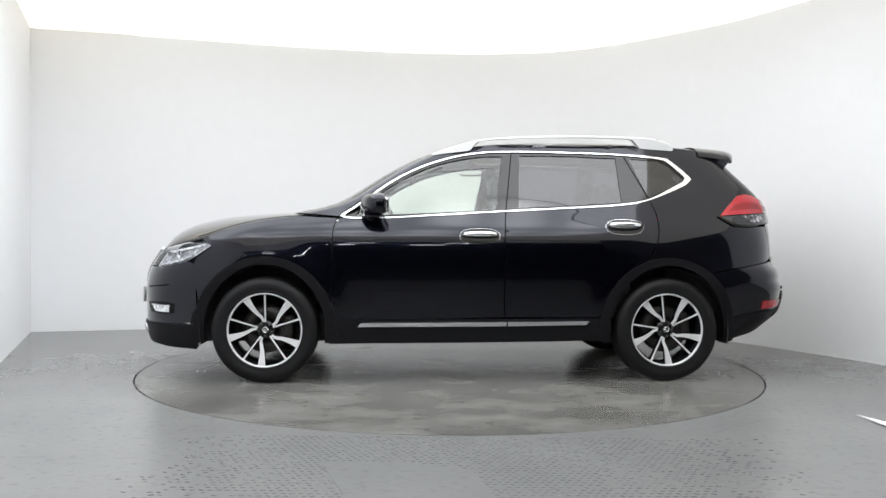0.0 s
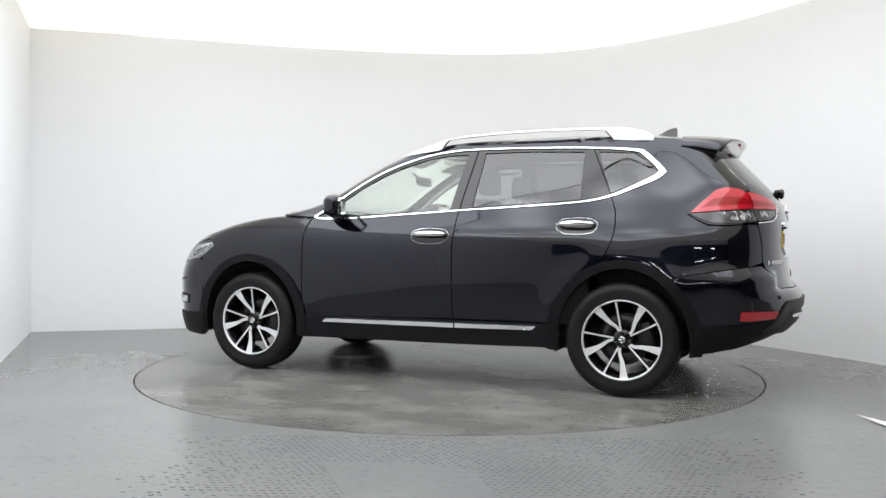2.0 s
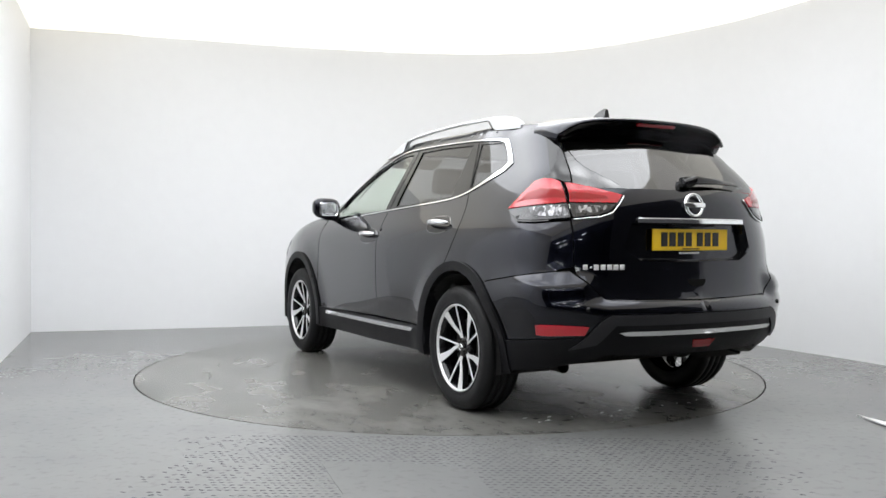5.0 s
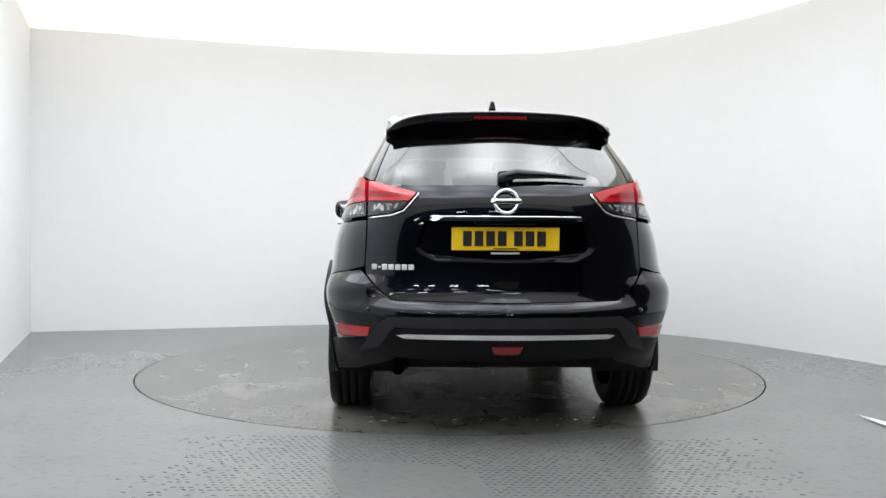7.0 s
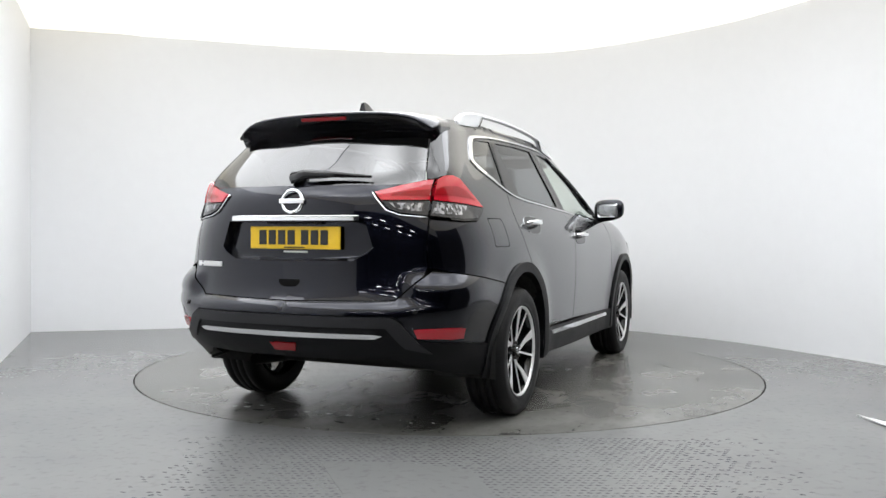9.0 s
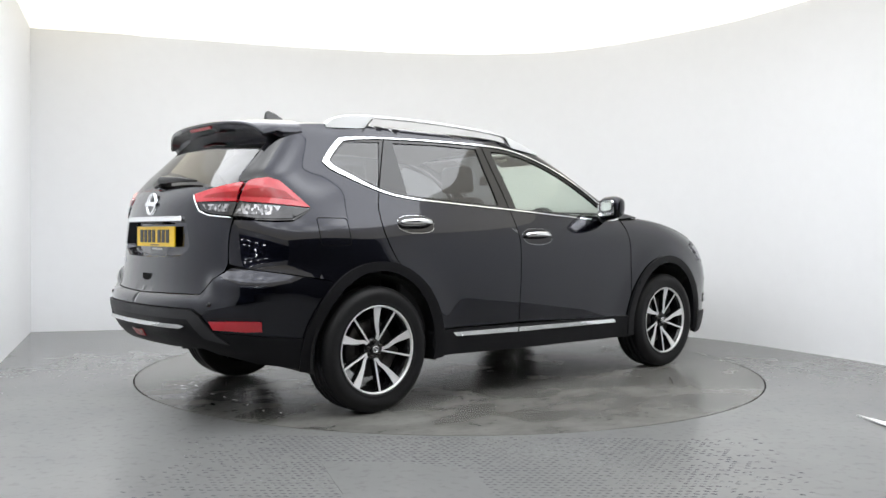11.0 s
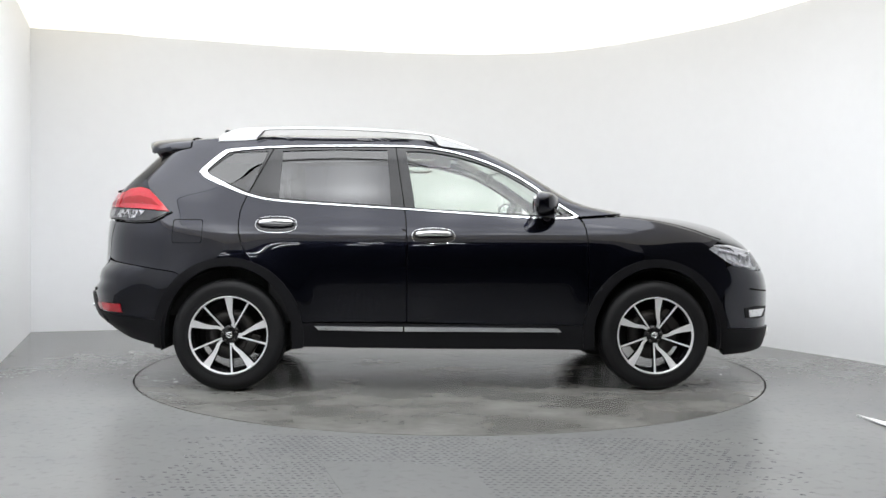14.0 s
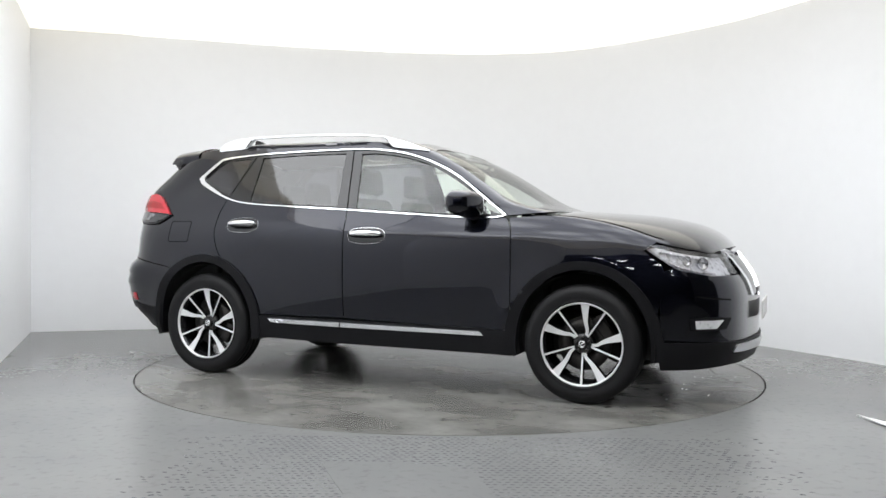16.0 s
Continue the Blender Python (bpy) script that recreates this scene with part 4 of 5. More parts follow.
def roof_and_bonnet():
    centre = [(-1.72, 1.645), (-1.5, 1.668), (-1.0, 1.688), (-0.5, 1.686), (-0.1, 1.656), (0.10, 1.624), (0.26, 1.588)]
    part("roof", top_sheet(-1.70, 0.06, ROOF_EDGE, centre, lambda x: y_at(x, float(curve(ROOF_EDGE, x))) - 0.001, 0.85, pull=0.0), PAINT, car, "black painted roof")
    header = N([(0.0, 1.584), (0.35, 1.577), (0.50, 1.560), (0.56, 1.543)]) + S([(0.08, 1.588), (0.04, 1.594)]) + N([(0.3, 1.622), (0.0, 1.632)])
    part("roof_header", whole(panel(header, proud=0.0, depth=0.0)), PAINT, car)
    hc = [(0.95, 1.152), (1.1, 1.151), (1.3, 1.142), (1.6, 1.118), (1.82, 1.076), (1.93, 1.036), (2.01, 0.985), (2.06, 0.925)]
    part("bonnet", top_sheet(1.0, 2.06, FENDER_TOP, hc, lambda x: y_at(x, float(curve(FENDER_TOP, x))) - 0.001, 0.68, pull=0.07), PAINT, car, "black painted bonnet with raised edges")
    groove = []
    for x in np.linspace(1.02, 1.80, 26):
        ze, zc = float(curve(FENDER_TOP, x)), float(curve(hc, x))
        w = y_at(x, ze)
        s = 0.962
        groove.append((x + 0.07 * (1 - s * s), w * s, ze + (zc - ze) * (1 - s * s) ** 0.68 + 0.0005))
    both("bonnet_gap", tube(groove, 0.0022, 6), GAP_SHADE, car)
    cowl = [(0.93, -0.70, 1.120), (1.02, -0.35, 1.134), (1.04, 0, 1.138), (1.02, 0.35, 1.134), (0.93, 0.70, 1.120)]
    part("cowl", tube(cowl, 0.016, 8), CLAD, car, "black cowl below the windscreen")
    both("windscreen_wiper", tube([(0.985, 0.55, 1.152), (1.01, 0.20, 1.166), (1.01, -0.1, 1.172)], [0.008, 0.007, 0.004], 8), CLAD, car)
    # rails: a flat bar that swells into a solid foot at each end
    top = [(0.24, 1.552), (0.14, 1.590), (0.02, 1.628), (-0.12, 1.660), (-0.28, 1.678), (-0.55, 1.690), (-0.85, 1.695), (-1.15, 1.692), (-1.30, 1.686), (-1.40, 1.668), (-1.46, 1.645), (-1.485, 1.622)]
    low = [(0.24, 1.545), (0.02, 1.575), (-0.02, 1.580), (-0.09, 1.648), (-0.28, 1.664), (-0.55, 1.676), (-0.85, 1.681), (-1.13, 1.678), (-1.18, 1.672), (-1.23, 1.612), (-1.485, 1.598)]
    V, F = [], []
    xs = np.linspace(0.24, -1.485, 90)
    for x in xs:
        zt, zb = float(curve(top, x)), float(curve(low, x))
        yc = float(np.interp(-x, [-0.2, 0.8, 1.5], [0.577, 0.578, 0.545]))
        e = min(0.005, (zt - zb) * 0.3)
        V += [(x, yc + dy, z) for dy, z in ((-0.017, zb), (-0.017, zt - e), (-0.010, zt), (0.010, zt), (0.017, zt - e), (0.017, zb))]
    for i in range(len(xs) - 1):
        F += [(6 * i + k, 6 * i + (k + 1) % 6, 6 * i + 6 + (k + 1) % 6, 6 * i + 6 + k) for k in range(6)]
    F += [tuple(range(6)), tuple(6 * (len(xs) - 1) + k for k in range(5, -1, -1))]
    rail = both("roof_rail", (V, F), RAIL, car, "satin silver roof rail", smooth=False)
    for x0, x1, z0, z1 in ((-0.02, -0.09, 1.583, 1.646), (-1.23, -1.18, 1.615, 1.670)):
        both("rail_seal", tube([(x0, 0.586, z0), ((x0 + x1) / 2, 0.586, (z0 + z1) / 2), (x1, 0.586, z1)], 0.0035, 6), SEAL, rail, "thin black seal along the foot")
    # fin aerial
    fin = [(-1.40, 1.672), (-1.45, 1.700), (-1.50, 1.730), (-1.545, 1.742), (-1.558, 1.736), (-1.560, 1.70), (-1.560, 1.660)]
    n = len(fin)
    V = [(x, 0.024 * (1 - (z - 1.66) / 0.10) + 0.003, z) for x, z in fin] + [(x, -0.024 * (1 - (z - 1.66) / 0.10) - 0.003, z) for x, z in fin]
    F = [tuple(range(n)), tuple(range(2 * n - 1, n - 1, -1))] + [(i, i + n, (i + 1) % n + n, (i + 1) % n) for i in range(n)]
    part("fin_aerial", (V, F), GLOSS, car, "gloss black fin aerial", smooth=False)
    # spoiler: sections across the car
    V, F = [], []
    ny = 28
    prof_n = 0
    for j in range(ny + 1):
        s = -1 + 2 * j / ny
        a = abs(s)
        w = 0.585 * s
        drop = 0.030 * a**6
        tip = -2.010 + 0.10 * a**2.6
        zr = 1.648 - 0.022 * a**2 - 0.052 * a**9
        k = 1 - 0.5 * a**5
        prof = [(-1.66, zr + 0.004), (-1.78, zr - 0.004 - drop * 0.1), (-1.88, zr - 0.013 - drop * 0.25), (tip + 0.02, zr - 0.025 - drop * 0.5), (tip, zr - 0.036 - drop * 0.6),
                (tip + 0.012, zr - 0.046 - drop * 0.6), (-1.90 + 0.02 * a, zr - 0.050 - 0.020 * k), (-1.865, zr - 0.055 - 0.055 * k), (-1.845, zr - 0.06 - 0.09 * k), (-1.77, zr - 0.095), (-1.66, zr - 0.06)]
        prof_n = len(prof)
        V += [(x, w, z) for x, z in prof]
    for j in range(ny):
        for k in range(prof_n - 1):
            a = j * prof_n + k
            F.append((a, a + 1, a + prof_n + 1, a + prof_n))
    F += [tuple(range(prof_n - 1, -1, -1)), tuple(ny * prof_n + k for k in range(prof_n))]
    sp = part("spoiler", (V, F), PAINT, car, "black roof spoiler over the tailgate glass")
    part("brake_lamp", moved(rounded_box(0.012, 0.27, 0.020, 0.005), pose(-1.975, 0, 1.583, 0, -25, 0)), DARKRED, sp, "dark red high brake lamp", smooth=False)


roof_and_bonnet()


def lamps():
    # tail lamps: red upper band over a smoked clear lower band, in a body half and a tailgate half
    up_body = S([(-1.742, 1.124), (-1.80, 1.185), (-1.884, 1.264), (-1.94, 1.278), (-2.00, 1.270)]) + R([(0.672, 1.255), (0.668, 1.155)]) + S([(-2.05, 1.150), (-1.90, 1.138)])
    lo_body = S([(-1.742, 1.119), (-1.90, 1.133), (-2.05, 1.145)]) + R([(0.668, 1.150), (0.668, 1.077)]) + S([(-2.03, 1.066), (-1.95, 1.062), (-1.85, 1.066), (-1.80, 1.090)])
    up_gate = R([(0.660, 1.253), (0.64, 1.250), (0.56, 1.228), (0.427, 1.190), (0.462, 1.152), (0.660, 1.155)])
    lo_gate = R([(0.660, 1.150), (0.466, 1.147), (0.500, 1.112), (0.555, 1.092), (0.660, 1.079)])
    body = both("tail_lamp", panel(up_body, proud=0.019, depth=0.05, res=0.02), RED, car, "red tail lamp lens on the rear corner")
    both("clear_band", panel(lo_body, proud=0.016, depth=0.05, res=0.02), SMOKE, body, "smoked clear lower lens")
    gate = both("gate_lamp", panel(up_gate, proud=0.012, depth=0.03, res=0.02), RED, car, "red tail lamp lens on the tailgate")
    both("clear_band", panel(lo_gate, proud=0.010, depth=0.03, res=0.02), SMOKE, gate, "smoked clear lower lens")
    both("crystal_insert", panel(S([(-1.90, 1.127), (-1.93, 1.090), (-1.97, 1.080), (-2.04, 1.082)]) + R([(0.674, 1.086), (0.674, 1.143)]) + S([(-2.04, 1.138)]), proud=0.018, depth=0.003, res=0.02), CRYSTAL, body, "bright cut crystal insert")
    both("crystal_insert", panel(R([(0.640, 1.140), (0.645, 1.098), (0.585, 1.100), (0.530, 1.112), (0.500, 1.138)]), proud=0.012, depth=0.003, res=0.02), CRYSTAL, gate, "bright cut crystal insert")
    edge = [skin(from_rear(y, z), z) for y, z in straight([(0.418, 1.190), (0.450, 1.149), (0.490, 1.104), (0.550, 1.083), (0.664, 1.071)], 0.02, False)]
    both("lamp_edge", tube([(p[0] - 0.006, p[1], p[2]) for p in edge], 0.0042, 6), CHROME, gate, "thin bright lamp edge")
    trim = S([(-1.725, 1.124), (-1.79, 1.084), (-1.845, 1.057), (-1.95, 1.053), (-2.03, 1.058), (-2.03, 1.066), (-1.95, 1.061), (-1.85, 1.065), (-1.80, 1.089), (-1.742, 1.122)])
    both("lamp_seal", panel(trim, proud=0.012, depth=0.012, res=0.01), GLOSS, body, "thin black lamp edge")
    dk = S([(-1.86, 1.205), (-1.94, 1.225), (-2.02, 1.220)]) + R([(0.672, 1.205), (0.670, 1.175)]) + S([(-2.03, 1.178), (-1.93, 1.172), (-1.85, 1.165), (-1.80, 1.155)])
    both("light_bar", panel(dk, proud=0.0205, depth=0.003, res=0.02), DARKRED, body, "darker red light bar")
    both("light_bar", panel(R([(0.655, 1.205), (0.60, 1.200), (0.51, 1.185), (0.50, 1.172), (0.655, 1.172)]), proud=0.0135, depth=0.003, res=0.02), DARKRED, gate, "darker red light bar")
    # headlamps
    out = S([(1.715, 0.925), (1.80, 0.865), (1.88, 0.815), (1.98, 0.785), (2.08, 0.768)], True) + N([(0.50, 0.772), (0.475, 0.885)]) + S([(2.02, 0.887), (1.95, 0.902), (1.77, 0.938)], True)
    back = panel(out, proud=-0.035, depth=0.0)
    head = both("headlamp", back, LAMPBACK, car, "clear headlamp with bright reflectors")
    both("lens", panel(out, proud=0.004, depth=0.03), LENS, head, "clear lens")
    for x, z, r in ((2.02, 0.832, 0.034), (1.94, 0.848, 0.026)):
        p = skin(from_side(x, z), z)
        both("reflector_bowl", moved(lathe([(0.008, -0.004), (r * 0.6, 0.002), (r, 0.02), (r * 1.1, 0.02)], 24), Matrix.Translation((p[0] - 0.02, p[1] - 0.035, p[2])) @ pose(0, 0, 0, 0, 0, -40)), REFLECTOR, head, "bright reflector bowl")
    both("daylight_strip", panel(S([(1.84, 0.842), (1.90, 0.815), (2.0, 0.790), (2.09, 0.780)], True) + S([(2.085, 0.792), (2.0, 0.803), (1.90, 0.829), (1.85, 0.852)], True), proud=-0.012, depth=0.01, res=0.02), BRIGHT, head, "light guide strip")
    both("upper_strip", panel(S([(1.79, 0.905), (1.95, 0.876), (2.05, 0.865)]) + S([(2.05, 0.876), (1.95, 0.889), (1.79, 0.918)]), proud=-0.015, depth=0.01, res=0.02), BRIGHT, head, "bright upper strip")
    # fog lamp pockets
    pocket = S([(1.95, 0.522), (1.96, 0.458), (2.06, 0.452), (2.14, 0.462), (2.165, 0.525), (2.05, 0.535)])
    fp = both("fog_lamp_pocket", panel(pocket, proud=0.003, depth=0.0, res=0.02), CLAD, car, "black fog lamp pocket")
    both("fog_lamp", panel(S([(1.985, 0.512), (1.99, 0.466), (2.09, 0.468), (2.125, 0.515)]), proud=0.010, depth=0.01, res=0.015), BRIGHT, fp, "bright fog lamp")
    # no fold here: a thin black strip paints the shade line of the crease
    both("bumper_crease_shade", panel(S([(1.99, 0.645), (2.16, 0.625), (2.165, 0.632), (1.99, 0.653)]), proud=0.002, depth=0.0, res=0.02), GAP_SHADE, car)


lamps()


def tailgate():
    hole = R([(0.0, 1.052), (0.395, 1.052), (0.437, 0.925), (0.415, 0.900), (0.34, 0.862), (0.0, 0.857)])
    body = R([(0.0, 1.228), (0.42, 1.229), (0.52, 1.2285), (0.548, 1.2265), (0.423, 1.190), (0.455, 1.150), (0.495, 1.106), (0.553, 1.086), (0.667, 1.073), (0.672, 0.93), (0.678, 0.835), (0.670, 0.797), (0.615, 0.740), (0.548, 0.679), (0.0, 0.669)]) + list(reversed(hole))
    gate = part("tailgate", whole(panel(body)), PAINT, car, "black painted tailgate")
    rim_o = [(0.0, 1.052), (0.395, 1.052), (0.437, 0.925), (0.415, 0.900), (0.34, 0.862), (0.0, 0.857)]
    rim_i = [(0.0, 1.047), (0.376, 1.047), (0.413, 0.930), (0.393, 0.908), (0.33, 0.876), (0.0, 0.870)]
    def drawn(line):
        out = [line[0]]
        for p, q in zip(line, line[1:]):
            out += [(p[0] + (q[0] - p[0]) * k / 8, p[1] + (q[1] - p[1]) * k / 8) for k in range(1, 9)]
        return [skin(from_rear(y, z), z) for y, z in out]
    a, b = np.array(drawn(rim_o)), np.array(drawn(rim_i))
    b[:, 0] += 0.045
    m = len(a)
    V = [tuple(p) for p in a] + [tuple(p) for p in b]
    F = [(i, i + 1, m + 1 + i, m + i) for i in range(m - 1)]
    F.append(tuple(range(m, 2 * m)))
    part("plate_recess", whole((V, F)), PAINT, gate, "sloping plate recess", smooth=False)
    part("chrome_bar", whole(panel(R([(0.0, 1.076), (0.365, 1.076), (0.366, 1.055), (0.0, 1.055)]), proud=0.011, depth=0.02, res=0.02)), CHROME, gate, "chrome bar above the plate")
    bar = [skin(from_rear(abs(y), 1.077), 1.077) for y in np.linspace(-0.362, 0.362, 25)]
    part("bar_edge", tube([(p[0] - 0.009, y, 1.077) for p, y in zip(bar, np.linspace(-0.362, 0.362, 25))], 0.0042, 8), CHROME, gate, "rounded top edge of the chrome bar")
    # emblem: a ring crossed by a bar
    def ringline(r, t, n=40):
        V, F = [], []
        for i in range(n):
            c, s = math.cos(2 * math.pi * i / n), math.sin(2 * math.pi * i / n)
            for rr, d in ((r, 0.0), (r - t * 0.15, 0.010), (r - t * 0.85, 0.010), (r - t, 0.0)):
                V.append((-d, rr * c, rr * s))
        for i in range(n):
            j = (i + 1) % n
            F += [(4 * i + q, 4 * i + q + 1, 4 * j + q + 1, 4 * j + q) for q in range(3)]
        return V, F
    em = part("emblem", moved(joined(ringline(0.064, 0.016), moved(rounded_box(0.012, 0.145, 0.024, 0.003), pose(-0.006, 0, -0.012))), pose(-2.268, 0, 1.150, 0, 8, 0)), CHROME, gate, "round chrome emblem with a cross bar")
    # number plate with plain bars in place of its characters
    pl = part("number_plate", moved(rounded_box(0.010, 0.522, 0.112, 0.004), pose(-2.248, 0, 0.915)), PLATE, gate, "yellow rear number plate", smooth=False)
    x = 0.185
    for i in range(7):
        part("plate_bar", moved(rounded_box(0.004, 0.042, 0.072, 0.001, 1), pose(-2.254, x, 0.937)), PLATEINK, pl, "black bar", smooth=False)
        x -= 0.056 + (0.022 if i == 3 else 0)
    part("small_print", moved(rounded_box(0.004, 0.12, 0.006, 0.001, 1), pose(-2.254, 0.0, 0.921)), PLATEINK, pl, smooth=False)
    part("plate_sticker", moved(rounded_box(0.004, 0.14, 0.010, 0.001, 1), pose(-2.240, 0.0, 0.897)), WHITEINK, gate, smooth=False)
    # lettering stands as plain silver blocks
    y = 0.645
    for i in range(7):
        w = 0.026 if i != 1 else 0.012
        u, z = from_rear(y - w / 2, 0.833), 0.833
        p = skin(u, z)
        part("badge_block", moved(rounded_box(0.006, w, 0.026 if i != 1 else 0.007, 0.0015, 1), pose(p[0] - 0.003, y - w / 2, 0.82 if i != 1 else 0.829, 0, 0, -8)), MACHINED, gate, "small silver badge block", smooth=False)
        y -= w + 0.006
    # the hollow's shade is put into a black patch standing off the skin
    part("grip_recess", whole(panel(R([(0.0, 0.768), (0.060, 0.768), (0.058, 0.752), (0.045, 0.738), (0.025, 0.732), (0.0, 0.731)]), proud=0.003, depth=0.004, res=0.02)), GAP_SHADE, gate, "tailgate grip recess, its shade painted black")
    part("camera_pod", moved(rounded_box(0.03, 0.30, 0.012, 0.004), pose(-2.255, 0, 1.040)), CLAD, gate, "black lamp housing above the plate", smooth=False)
    # wiper
    pts = [(-2.235, 0.03, 1.262), (-2.235, -0.05, 1.285), (-2.215, -0.20, 1.282), (-2.19, -0.40, 1.268)]
    wp = part("rear_wiper", tube(pts, [0.026, 0.026, 0.016, 0.006], 10, 0.7), GLOSS, car, "black rear wiper on its pivot")
    part("pivot", moved(rounded_box(0.05, 0.075, 0.055, 0.015), pose(-2.215, 0.0, 1.245)), GLOSS, wp, smooth=False)


tailgate()


def fittings():
    for (xa, xb, zc), ds in (((0.065, -0.208, 0.980), doors), ((-0.931, -1.193, 1.048), rear_doors)):
        cx, half = (xa + xb) / 2, (xa - xb) / 2
        oval = [(cx + half * math.copysign(abs(math.cos(a)) ** 0.75, math.cos(a)), zc + 0.052 * math.copysign(abs(math.sin(a)) ** 0.85, math.sin(a))) for a in np.linspace(0, 2 * math.pi, 40)]
        inn = [(cx + (x - cx) * 0.993, zc + (z - zc) * 0.978) for x, z in oval]
        hs = both("handle_bowl", panel(S(inn), proud=0.0015, depth=0.0, res=0.015), GLOSS, ds, "gloss black handle bowl")
        both("bowl_rim", panel(S(oval), [S(inn)], proud=0.003, depth=0.003, res=0.012), CHROME, ds, "thin silver rim")
        y0 = y_at(cx, zc)
        pts = [(cx + half * k, y_at(cx + half * k, zc) + d, zc + 0.018 - 0.008 * k * k) for k, d in ((0.86, 0.008), (0.7, 0.026), (0.3, 0.040), (-0.2, 0.042), (-0.7, 0.030), (-0.90, 0.008))]
        both("door_handle", tube(pts, [0.010, 0.014, 0.0165, 0.0165, 0.014, 0.010], 12, 0.7), CHROME, ds, "chrome door handle")
    # mirrors: rounded housing, glass, foot
    V, F, nu, nv = [], [], 24, 14
    for j in range(nv + 1):
        e = math.pi * (j / nv - 0.5)
        for i in range(nu):
            a = 2 * math.pi * i / nu
            sq = lambda q, p: math.copysign(abs(q) ** p, q)
            cx, cy, cz = sq(math.cos(e), 0.6) * sq(math.cos(a), 0.7), sq(math.cos(e), 0.6) * sq(math.sin(a), 0.7), sq(math.sin(e), 0.6)
            x = (0.085 if cx > 0 else 0.045) * cx
            V.append((x - 0.34 * 0.122 * cy, 0.122 * cy, 0.082 * cz * (1 - 0.14 * (cx > 0) * cx) * (1 - 0.10 * cy) + 0.010 * cy))
    for j in range(nv):
        F += [(j * nu + i, j * nu + (i + 1) % nu, (j + 1) * nu + (i + 1) % nu, (j + 1) * nu + i) for i in range(nu)]
    hm = both("mirror", moved((V, F), pose(0.625, 0.932, 1.182)), PAINT, car, "black door mirror")
    both("mirror_glass", moved(rounded_box(0.008, 0.165, 0.105, 0.02, 3), pose(0.578, 0.932, 1.129, 0, 0, 18)), MIRROR, hm, "mirror glass")
    both("mirror_foot", tube([(0.66, 0.82, 1.100), (0.652, 0.85, 1.108), (0.645, 0.885, 1.125)], [0.026, 0.024, 0.022], 10, 1.0), CLAD, hm, "black mirror foot")
    both("indicator_strip", tube([(0.695, 0.960, 1.190), (0.655, 1.012, 1.192), (0.607, 1.048, 1.194)], 0.004, 8), SATIN, hm)
    # floor pan, wheel houses, exhaust
    V, F = rounded_box(3.55, 1.36, 0.20, 0.05)
    part("underbody", moved((V, F), pose(0.12, 0, 0.25)), UNDER, car, "dark underbody")
    V, F = rounded_box(1.72, 1.54, 0.10, 0.02)
    part("floor_pan", moved((V, F), pose(0.0, 0, 0.28)), UNDER, car)
    for hx in (1.3525, -1.3525):
        prof = [(0.425, 0.93 - 0.04), (0.425, 0.55), (0.05, 0.55)]
        both("wheel_house", moved(lathe(prof, 36, radians(-12), radians(192)), pose(hx, 0, 0.345)), UNDER, car, "black wheel house liner")
    part("exhaust", tube([(-1.5, 0.48, 0.27), (-1.75, 0.50, 0.28), (-1.86, 0.52, 0.285)], 0.032, 14, 1.0, False), UNDER, car, "dark exhaust pipe")
    part("rear_axle", tube([(-1.36, -0.7, 0.30), (-1.42, 0, 0.27), (-1.36, 0.7, 0.30)], 0.04, 10), UNDER, car)


fittings()


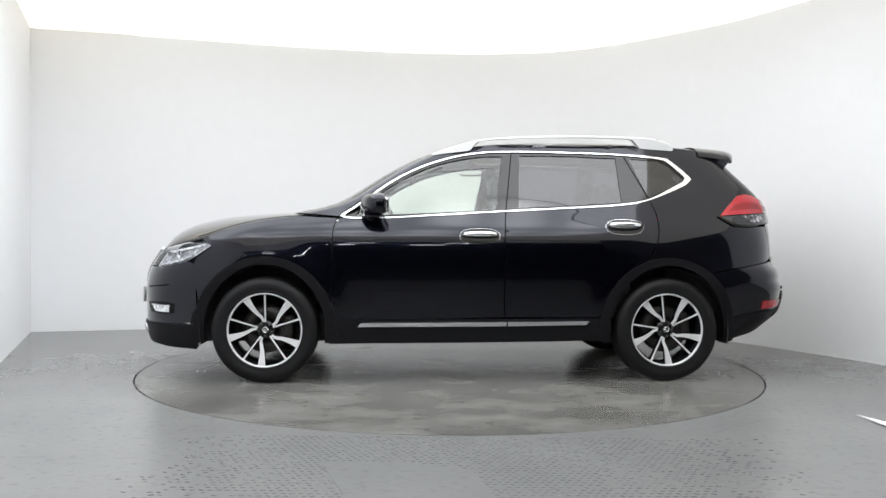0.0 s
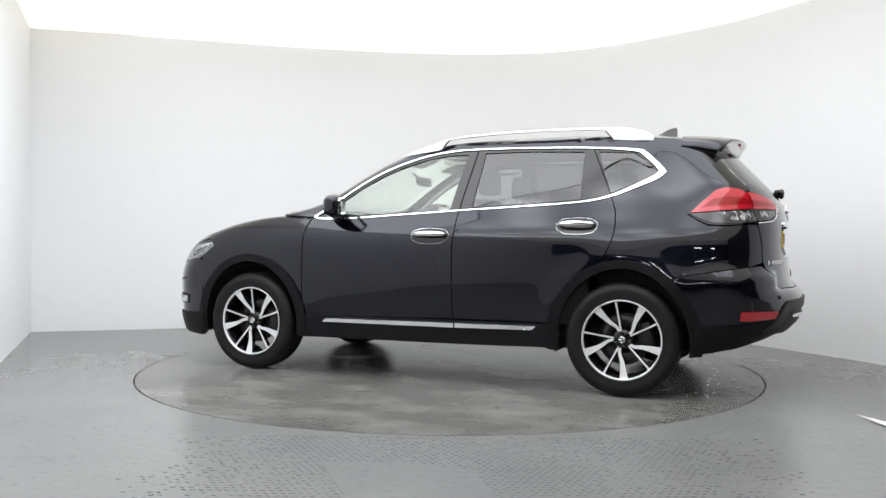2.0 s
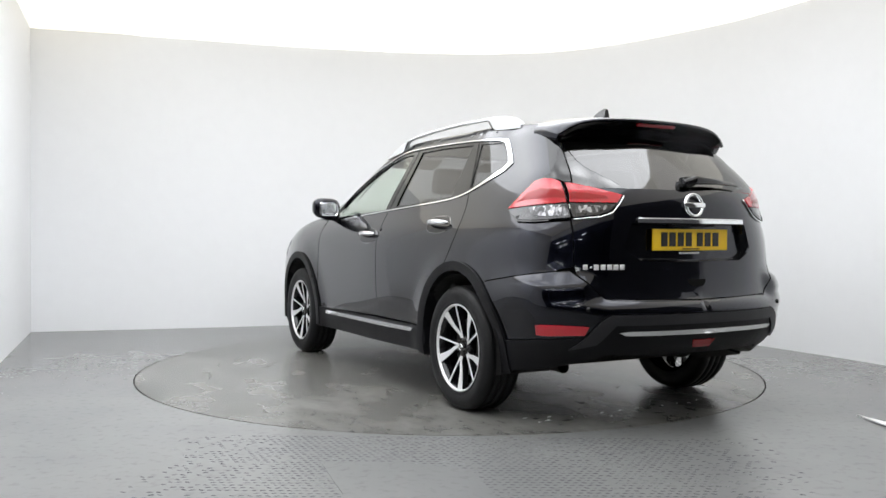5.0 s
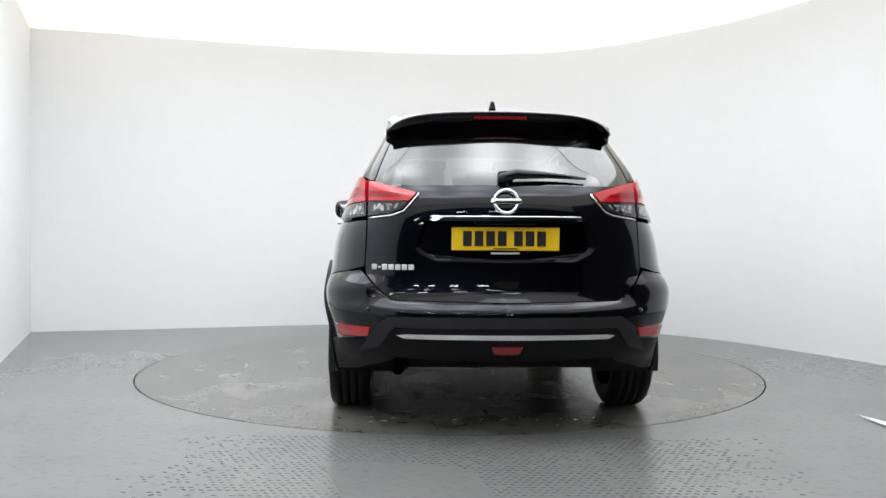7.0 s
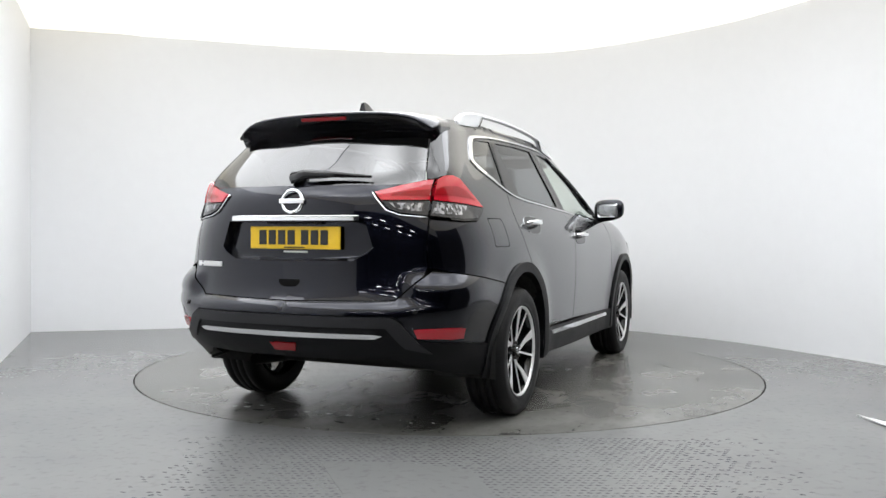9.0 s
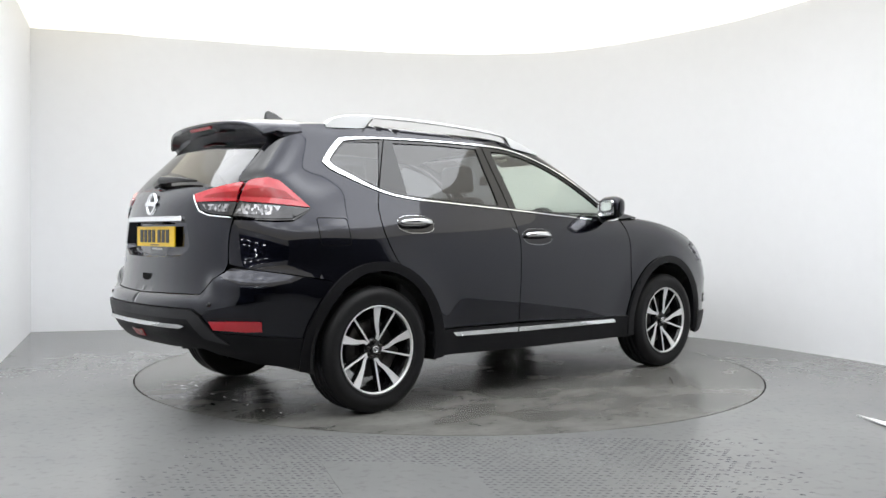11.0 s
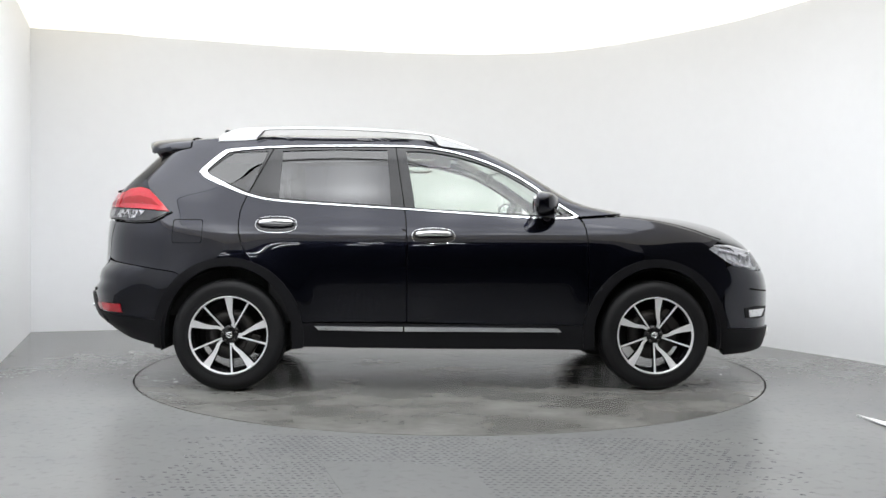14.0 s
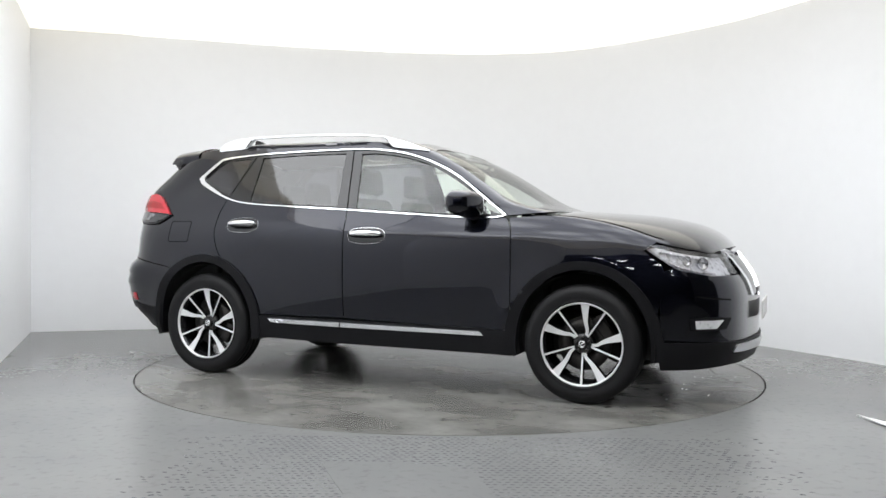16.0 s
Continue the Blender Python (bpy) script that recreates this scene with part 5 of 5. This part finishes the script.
def wheel():
    w = new("wheel")
    w.parent = car
    tyre = [(0.246, -0.10), (0.272, -0.112), (0.318, -0.115), (0.342, -0.100), (0.351, -0.078), (0.352, -0.052), (0.343, -0.048), (0.343, -0.040), (0.352, -0.036), (0.352, -0.006), (0.343, -0.005), (0.343, 0.005), (0.352, 0.006),
            (0.352, 0.036), (0.343, 0.040), (0.343, 0.048), (0.352, 0.052), (0.351, 0.076), (0.345, 0.094), (0.333, 0.107), (0.326, 0.109), (0.324, 0.112), (0.300, 0.114), (0.272, 0.112), (0.262, 0.108), (0.259, 0.110), (0.252, 0.108), (0.246, 0.095)]
    part("tyre", lathe(tyre, 72), RUBBER, w, "black grooved tyre")
    rim = new("rim")
    rim.parent = w
    rim.scale = (0.942, 1.0, 0.942)
    part("barrel", lathe([(0.262, 0.097), (0.250, 0.088), (0.238, 0.06), (0.232, -0.02), (0.236, -0.095), (0.258, -0.105)], 64), RIMBLACK, rim, "gloss black barrel")
    part("lip", lathe([(0.263, 0.098), (0.262, 0.105), (0.257, 0.106), (0.252, 0.100), (0.250, 0.092)], 72), MACHINED, rim, "bright machined lip")
    part("hub_face", lathe([(0.0, 0.064), (0.046, 0.064), (0.064, 0.058), (0.070, 0.045), (0.070, 0.0)], 40), RIMBLACK, rim, "gloss black hub")
    part("centre_cap", lathe([(0.0, 0.081), (0.024, 0.080), (0.029, 0.076), (0.030, 0.068)], 28), RIMBLACK, rim, "black centre cap")
    part("cap_ring", joined(lathe([(0.015, 0.0815), (0.016, 0.083), (0.020, 0.083), (0.021, 0.0805)], 28), moved(rounded_box(0.048, 0.004, 0.008, 0.001, 1), pose(0, 0.081, -0.004))), CHROME, rim, "small silver ring")
    def polar(r, a):
        return (r * math.cos(radians(a)), r * math.sin(radians(a)))
    def spoke(line, depth, d0, d1):
        # line: (radius, from angle, to angle); the face dips towards the rim edge
        V, F = [], []
        for r, a, b in line:
            y = 0.068 + (r - 0.08) * 0.16
            for ang, yy in ((a, y - depth), (a, y), (b, y), (b, y - depth)):
                x, z = polar(r, ang)
                V.append((x, yy, z))
        n = len(line)
        for i in range(n - 1):
            F += [(4 * i + k, 4 * i + k + 1, 4 * i + 5 + k, 4 * i + 4 + k) for k in range(3)]
        F += [(0, 3, 2, 1), (4 * n - 4, 4 * n - 3, 4 * n - 2, 4 * n - 1)]
        return V, F
    thin = [(0.056, -7.0, 5.0), (0.080, -4.4, 3.6), (0.12, -2.7, 2.3), (0.18, -1.7, 1.7), (0.252, -1.5, 1.5)]
    wide = [(0.060, -22.0, -5.0), (0.082, -21.0, -8.5), (0.100, -25.5, -12.0), (0.122, -30.5, -18.5), (0.15, -33.5, -22.8), (0.19, -35.5, -24.5), (0.252, -37.0, -25.0)]
    for k in range(5):
        a = 90 + 72 * k
        for line, lab in ((thin, "thin machined spoke"), (wide, "broad machined spoke")):
            face = [(r, a + p, a + q) for r, p, q in line]
            back = [(r, a + p - 1.6 * 0.12 / r, a + q + 1.6 * 0.12 / r) for r, p, q in line]
            sp = part("spoke", spoke(face, 0.006, 0, 0), MACHINED, rim, lab, smooth=False)
            V, F = spoke(back, 0.035, 0, 0)
            part("spoke_core", ([(x, y - 0.004, z) for x, y, z in V], F), RIMBLACK, sp, "gloss black spoke side", smooth=False)
        x, z = polar(0.046, a + 36)
        part("wheel_nut", moved(lathe([(0.0, 0.083), (0.007, 0.082), (0.009, 0.076), (0.009, 0.06)], 6), pose(x, 0, z)), DISC, rim)
    br = part("brake_disc", lathe([(0.07, 0.012), (0.07, 0.020), (0.160, 0.020), (0.160, -0.004), (0.07, -0.004)], 48), DISC, w, "steel brake disc")
    part("caliper", moved(rounded_box(0.07, 0.07, 0.15, 0.015), pose(-0.145, 0.0, -0.06)), DISC, w, "grey brake caliper")
    return w


def wheels():
    first = wheel()
    first.matrix_basis = pose(1.3525, 0.785, 0.352)
    tagged(first, "black and silver ten-spoke alloy wheel")
    copy_thing(first, pose(-1.3525, 0.785, 0.352, 0, 9, 0))
    for x, a in ((1.3525, 36), (-1.3525, -31)):
        w = copy_thing(first, pose(x, -0.785, 0.352, 0, a, 180))


wheels()


def cabin():
    """Seats, dashboard, wheel and mirror, as seen through the windows."""
    def seat(x, y, name="front_seat", back=0.60):
        s = new(name)
        s.parent = car
        s.location = (x, y, 0.40)
        part("cushion", rounded_box(0.50, 0.50, 0.20, 0.06, 4), CLOTH, s, "black seat cushion").location = (0.05, 0, 0.10)
        part("backrest", rounded_box(0.15, 0.50, back, 0.06, 4, 0.82, -0.16), CLOTH, s, "black backrest").location = (-0.24, 0, 0.24)
        part("headrest", rounded_box(0.10, 0.27, 0.18, 0.045, 4, 0.9, -0.01), CLOTH, s, "black headrest").location = (-0.41, 0, 0.24 + back + 0.03)
        for k in (-0.06, 0.06):
            part("headrest_post", tube([(-0.385, k, 0.20 + back), (-0.41, k, 0.30 + back)], 0.006, 8), CHROME, s)
        return s
    seat(0.10, 0.37)
    seat(0.10, -0.37)
    seat(-0.78, 0.38, "rear_seat", 0.56)
    seat(-0.78, -0.38, "rear_seat", 0.56)
    seat(-0.78, 0.0, "rear_seat", 0.52)
    part("dashboard", moved(rounded_box(0.42, 1.40, 0.34, 0.10, 5, 0.9, 0.06), pose(0.80, 0, 0.74)), DASH, car, "dark grey dashboard")
    part("screen_cowl", moved(rounded_box(0.16, 0.34, 0.07, 0.03, 4), pose(0.66, -0.37, 1.06)), DASH, car)
    st = part("steering_wheel", moved(lathe([(0.165, 0.0), (0.172, 0.014), (0.185, 0.017), (0.197, 0.008), (0.197, -0.008), (0.185, -0.017), (0.172, -0.012), (0.165, 0.0)], 40), pose(0.45, -0.37, 1.02) @ pose(0, 0, 0, 0, 28, 0) @ pose(0, 0, 0, 0, 0, 90)), CLOTH, car, "black steering wheel")
    part("boss", moved(rounded_box(0.05, 0.16, 0.12, 0.02), pose(0.46, -0.37, 0.96, 0, 28, 0)), DASH, st)
    for a in (-1, 1):
        part("wheel_spoke", tube([(0.46, -0.37, 1.02), (0.455, -0.37 + 0.18 * a, 1.02)], 0.014, 8), DASH, st)
    part("interior_mirror", moved(rounded_box(0.03, 0.24, 0.065, 0.012, 3), pose(0.36, 0, 1.37, 0, 10, 0)), DASH, car, "dark interior mirror")
    part("mirror_stem", tube([(0.40, 0, 1.43), (0.46, 0, 1.47)], 0.010, 8), DASH, car)
    V, F = top_sheet(-1.66, 0.10, [(-1.7, 1.54), (-0.7, 1.575), (0.1, 1.53)], [(-1.7, 1.59), (-0.7, 1.635), (0.1, 1.585)], lambda x: 0.55, 0.55, 14, 12)
    part("headliner", (V, F), LINER, car, "pale cloth headliner")
    for y in (0.36, -0.36):
        part("sun_visor", moved(rounded_box(0.16, 0.36, 0.02, 0.008), pose(0.22, y, 1.515, 0, 22, 0)), LINER, car)
    both("door_card", moved(rounded_box(1.95, 0.05, 0.66, 0.02, 2), pose(-0.15, 0.77, 0.42)), DASH, car, "dark door lining")
    both("grab_handle", tube([(-0.05, 0.575, 1.50), (-0.08, 0.555, 1.485), (-0.2, 0.555, 1.487), (-0.23, 0.575, 1.50)], 0.010, 8), LINER, car)
    part("parcel_floor", moved(rounded_box(0.95, 1.30, 0.30, 0.03), pose(-1.62, 0, 0.62)), DASH, car, "dark boot lining")
    part("bulkhead", moved(rounded_box(0.10, 1.35, 0.55, 0.02), pose(1.02, 0, 0.50)), UNDER, car)
    both("inner_side", moved(rounded_box(0.60, 0.05, 0.58, 0.02), pose(-1.68, 0.685, 0.46)), UNDER, car)
    part("inner_front", moved(rounded_box(1.0, 1.20, 0.42, 0.08, 3, 0.92), pose(1.55, 0, 0.50)), UNDER, car, "dark engine bay filler")
    part("inner_rear", moved(rounded_box(0.16, 1.14, 0.56, 0.03, 3), pose(-2.05, 0, 0.42)), UNDER, car)


cabin()


def motions():
    rows, disc_rows = [], []
    for k in range(33):
        t = k * 0.5
        a = 183.245 - 12.912 * t + 0.01025 * (t - 8) ** 2
        turn = pose(0, 0, 0, 0, 0, a)
        disc_rows.append((t, turn))
        rows.append((t, turn @ pose(-0.082, -0.153, 0)))
    walk(turntable, disc_rows)
    walk(car, rows)


motions()
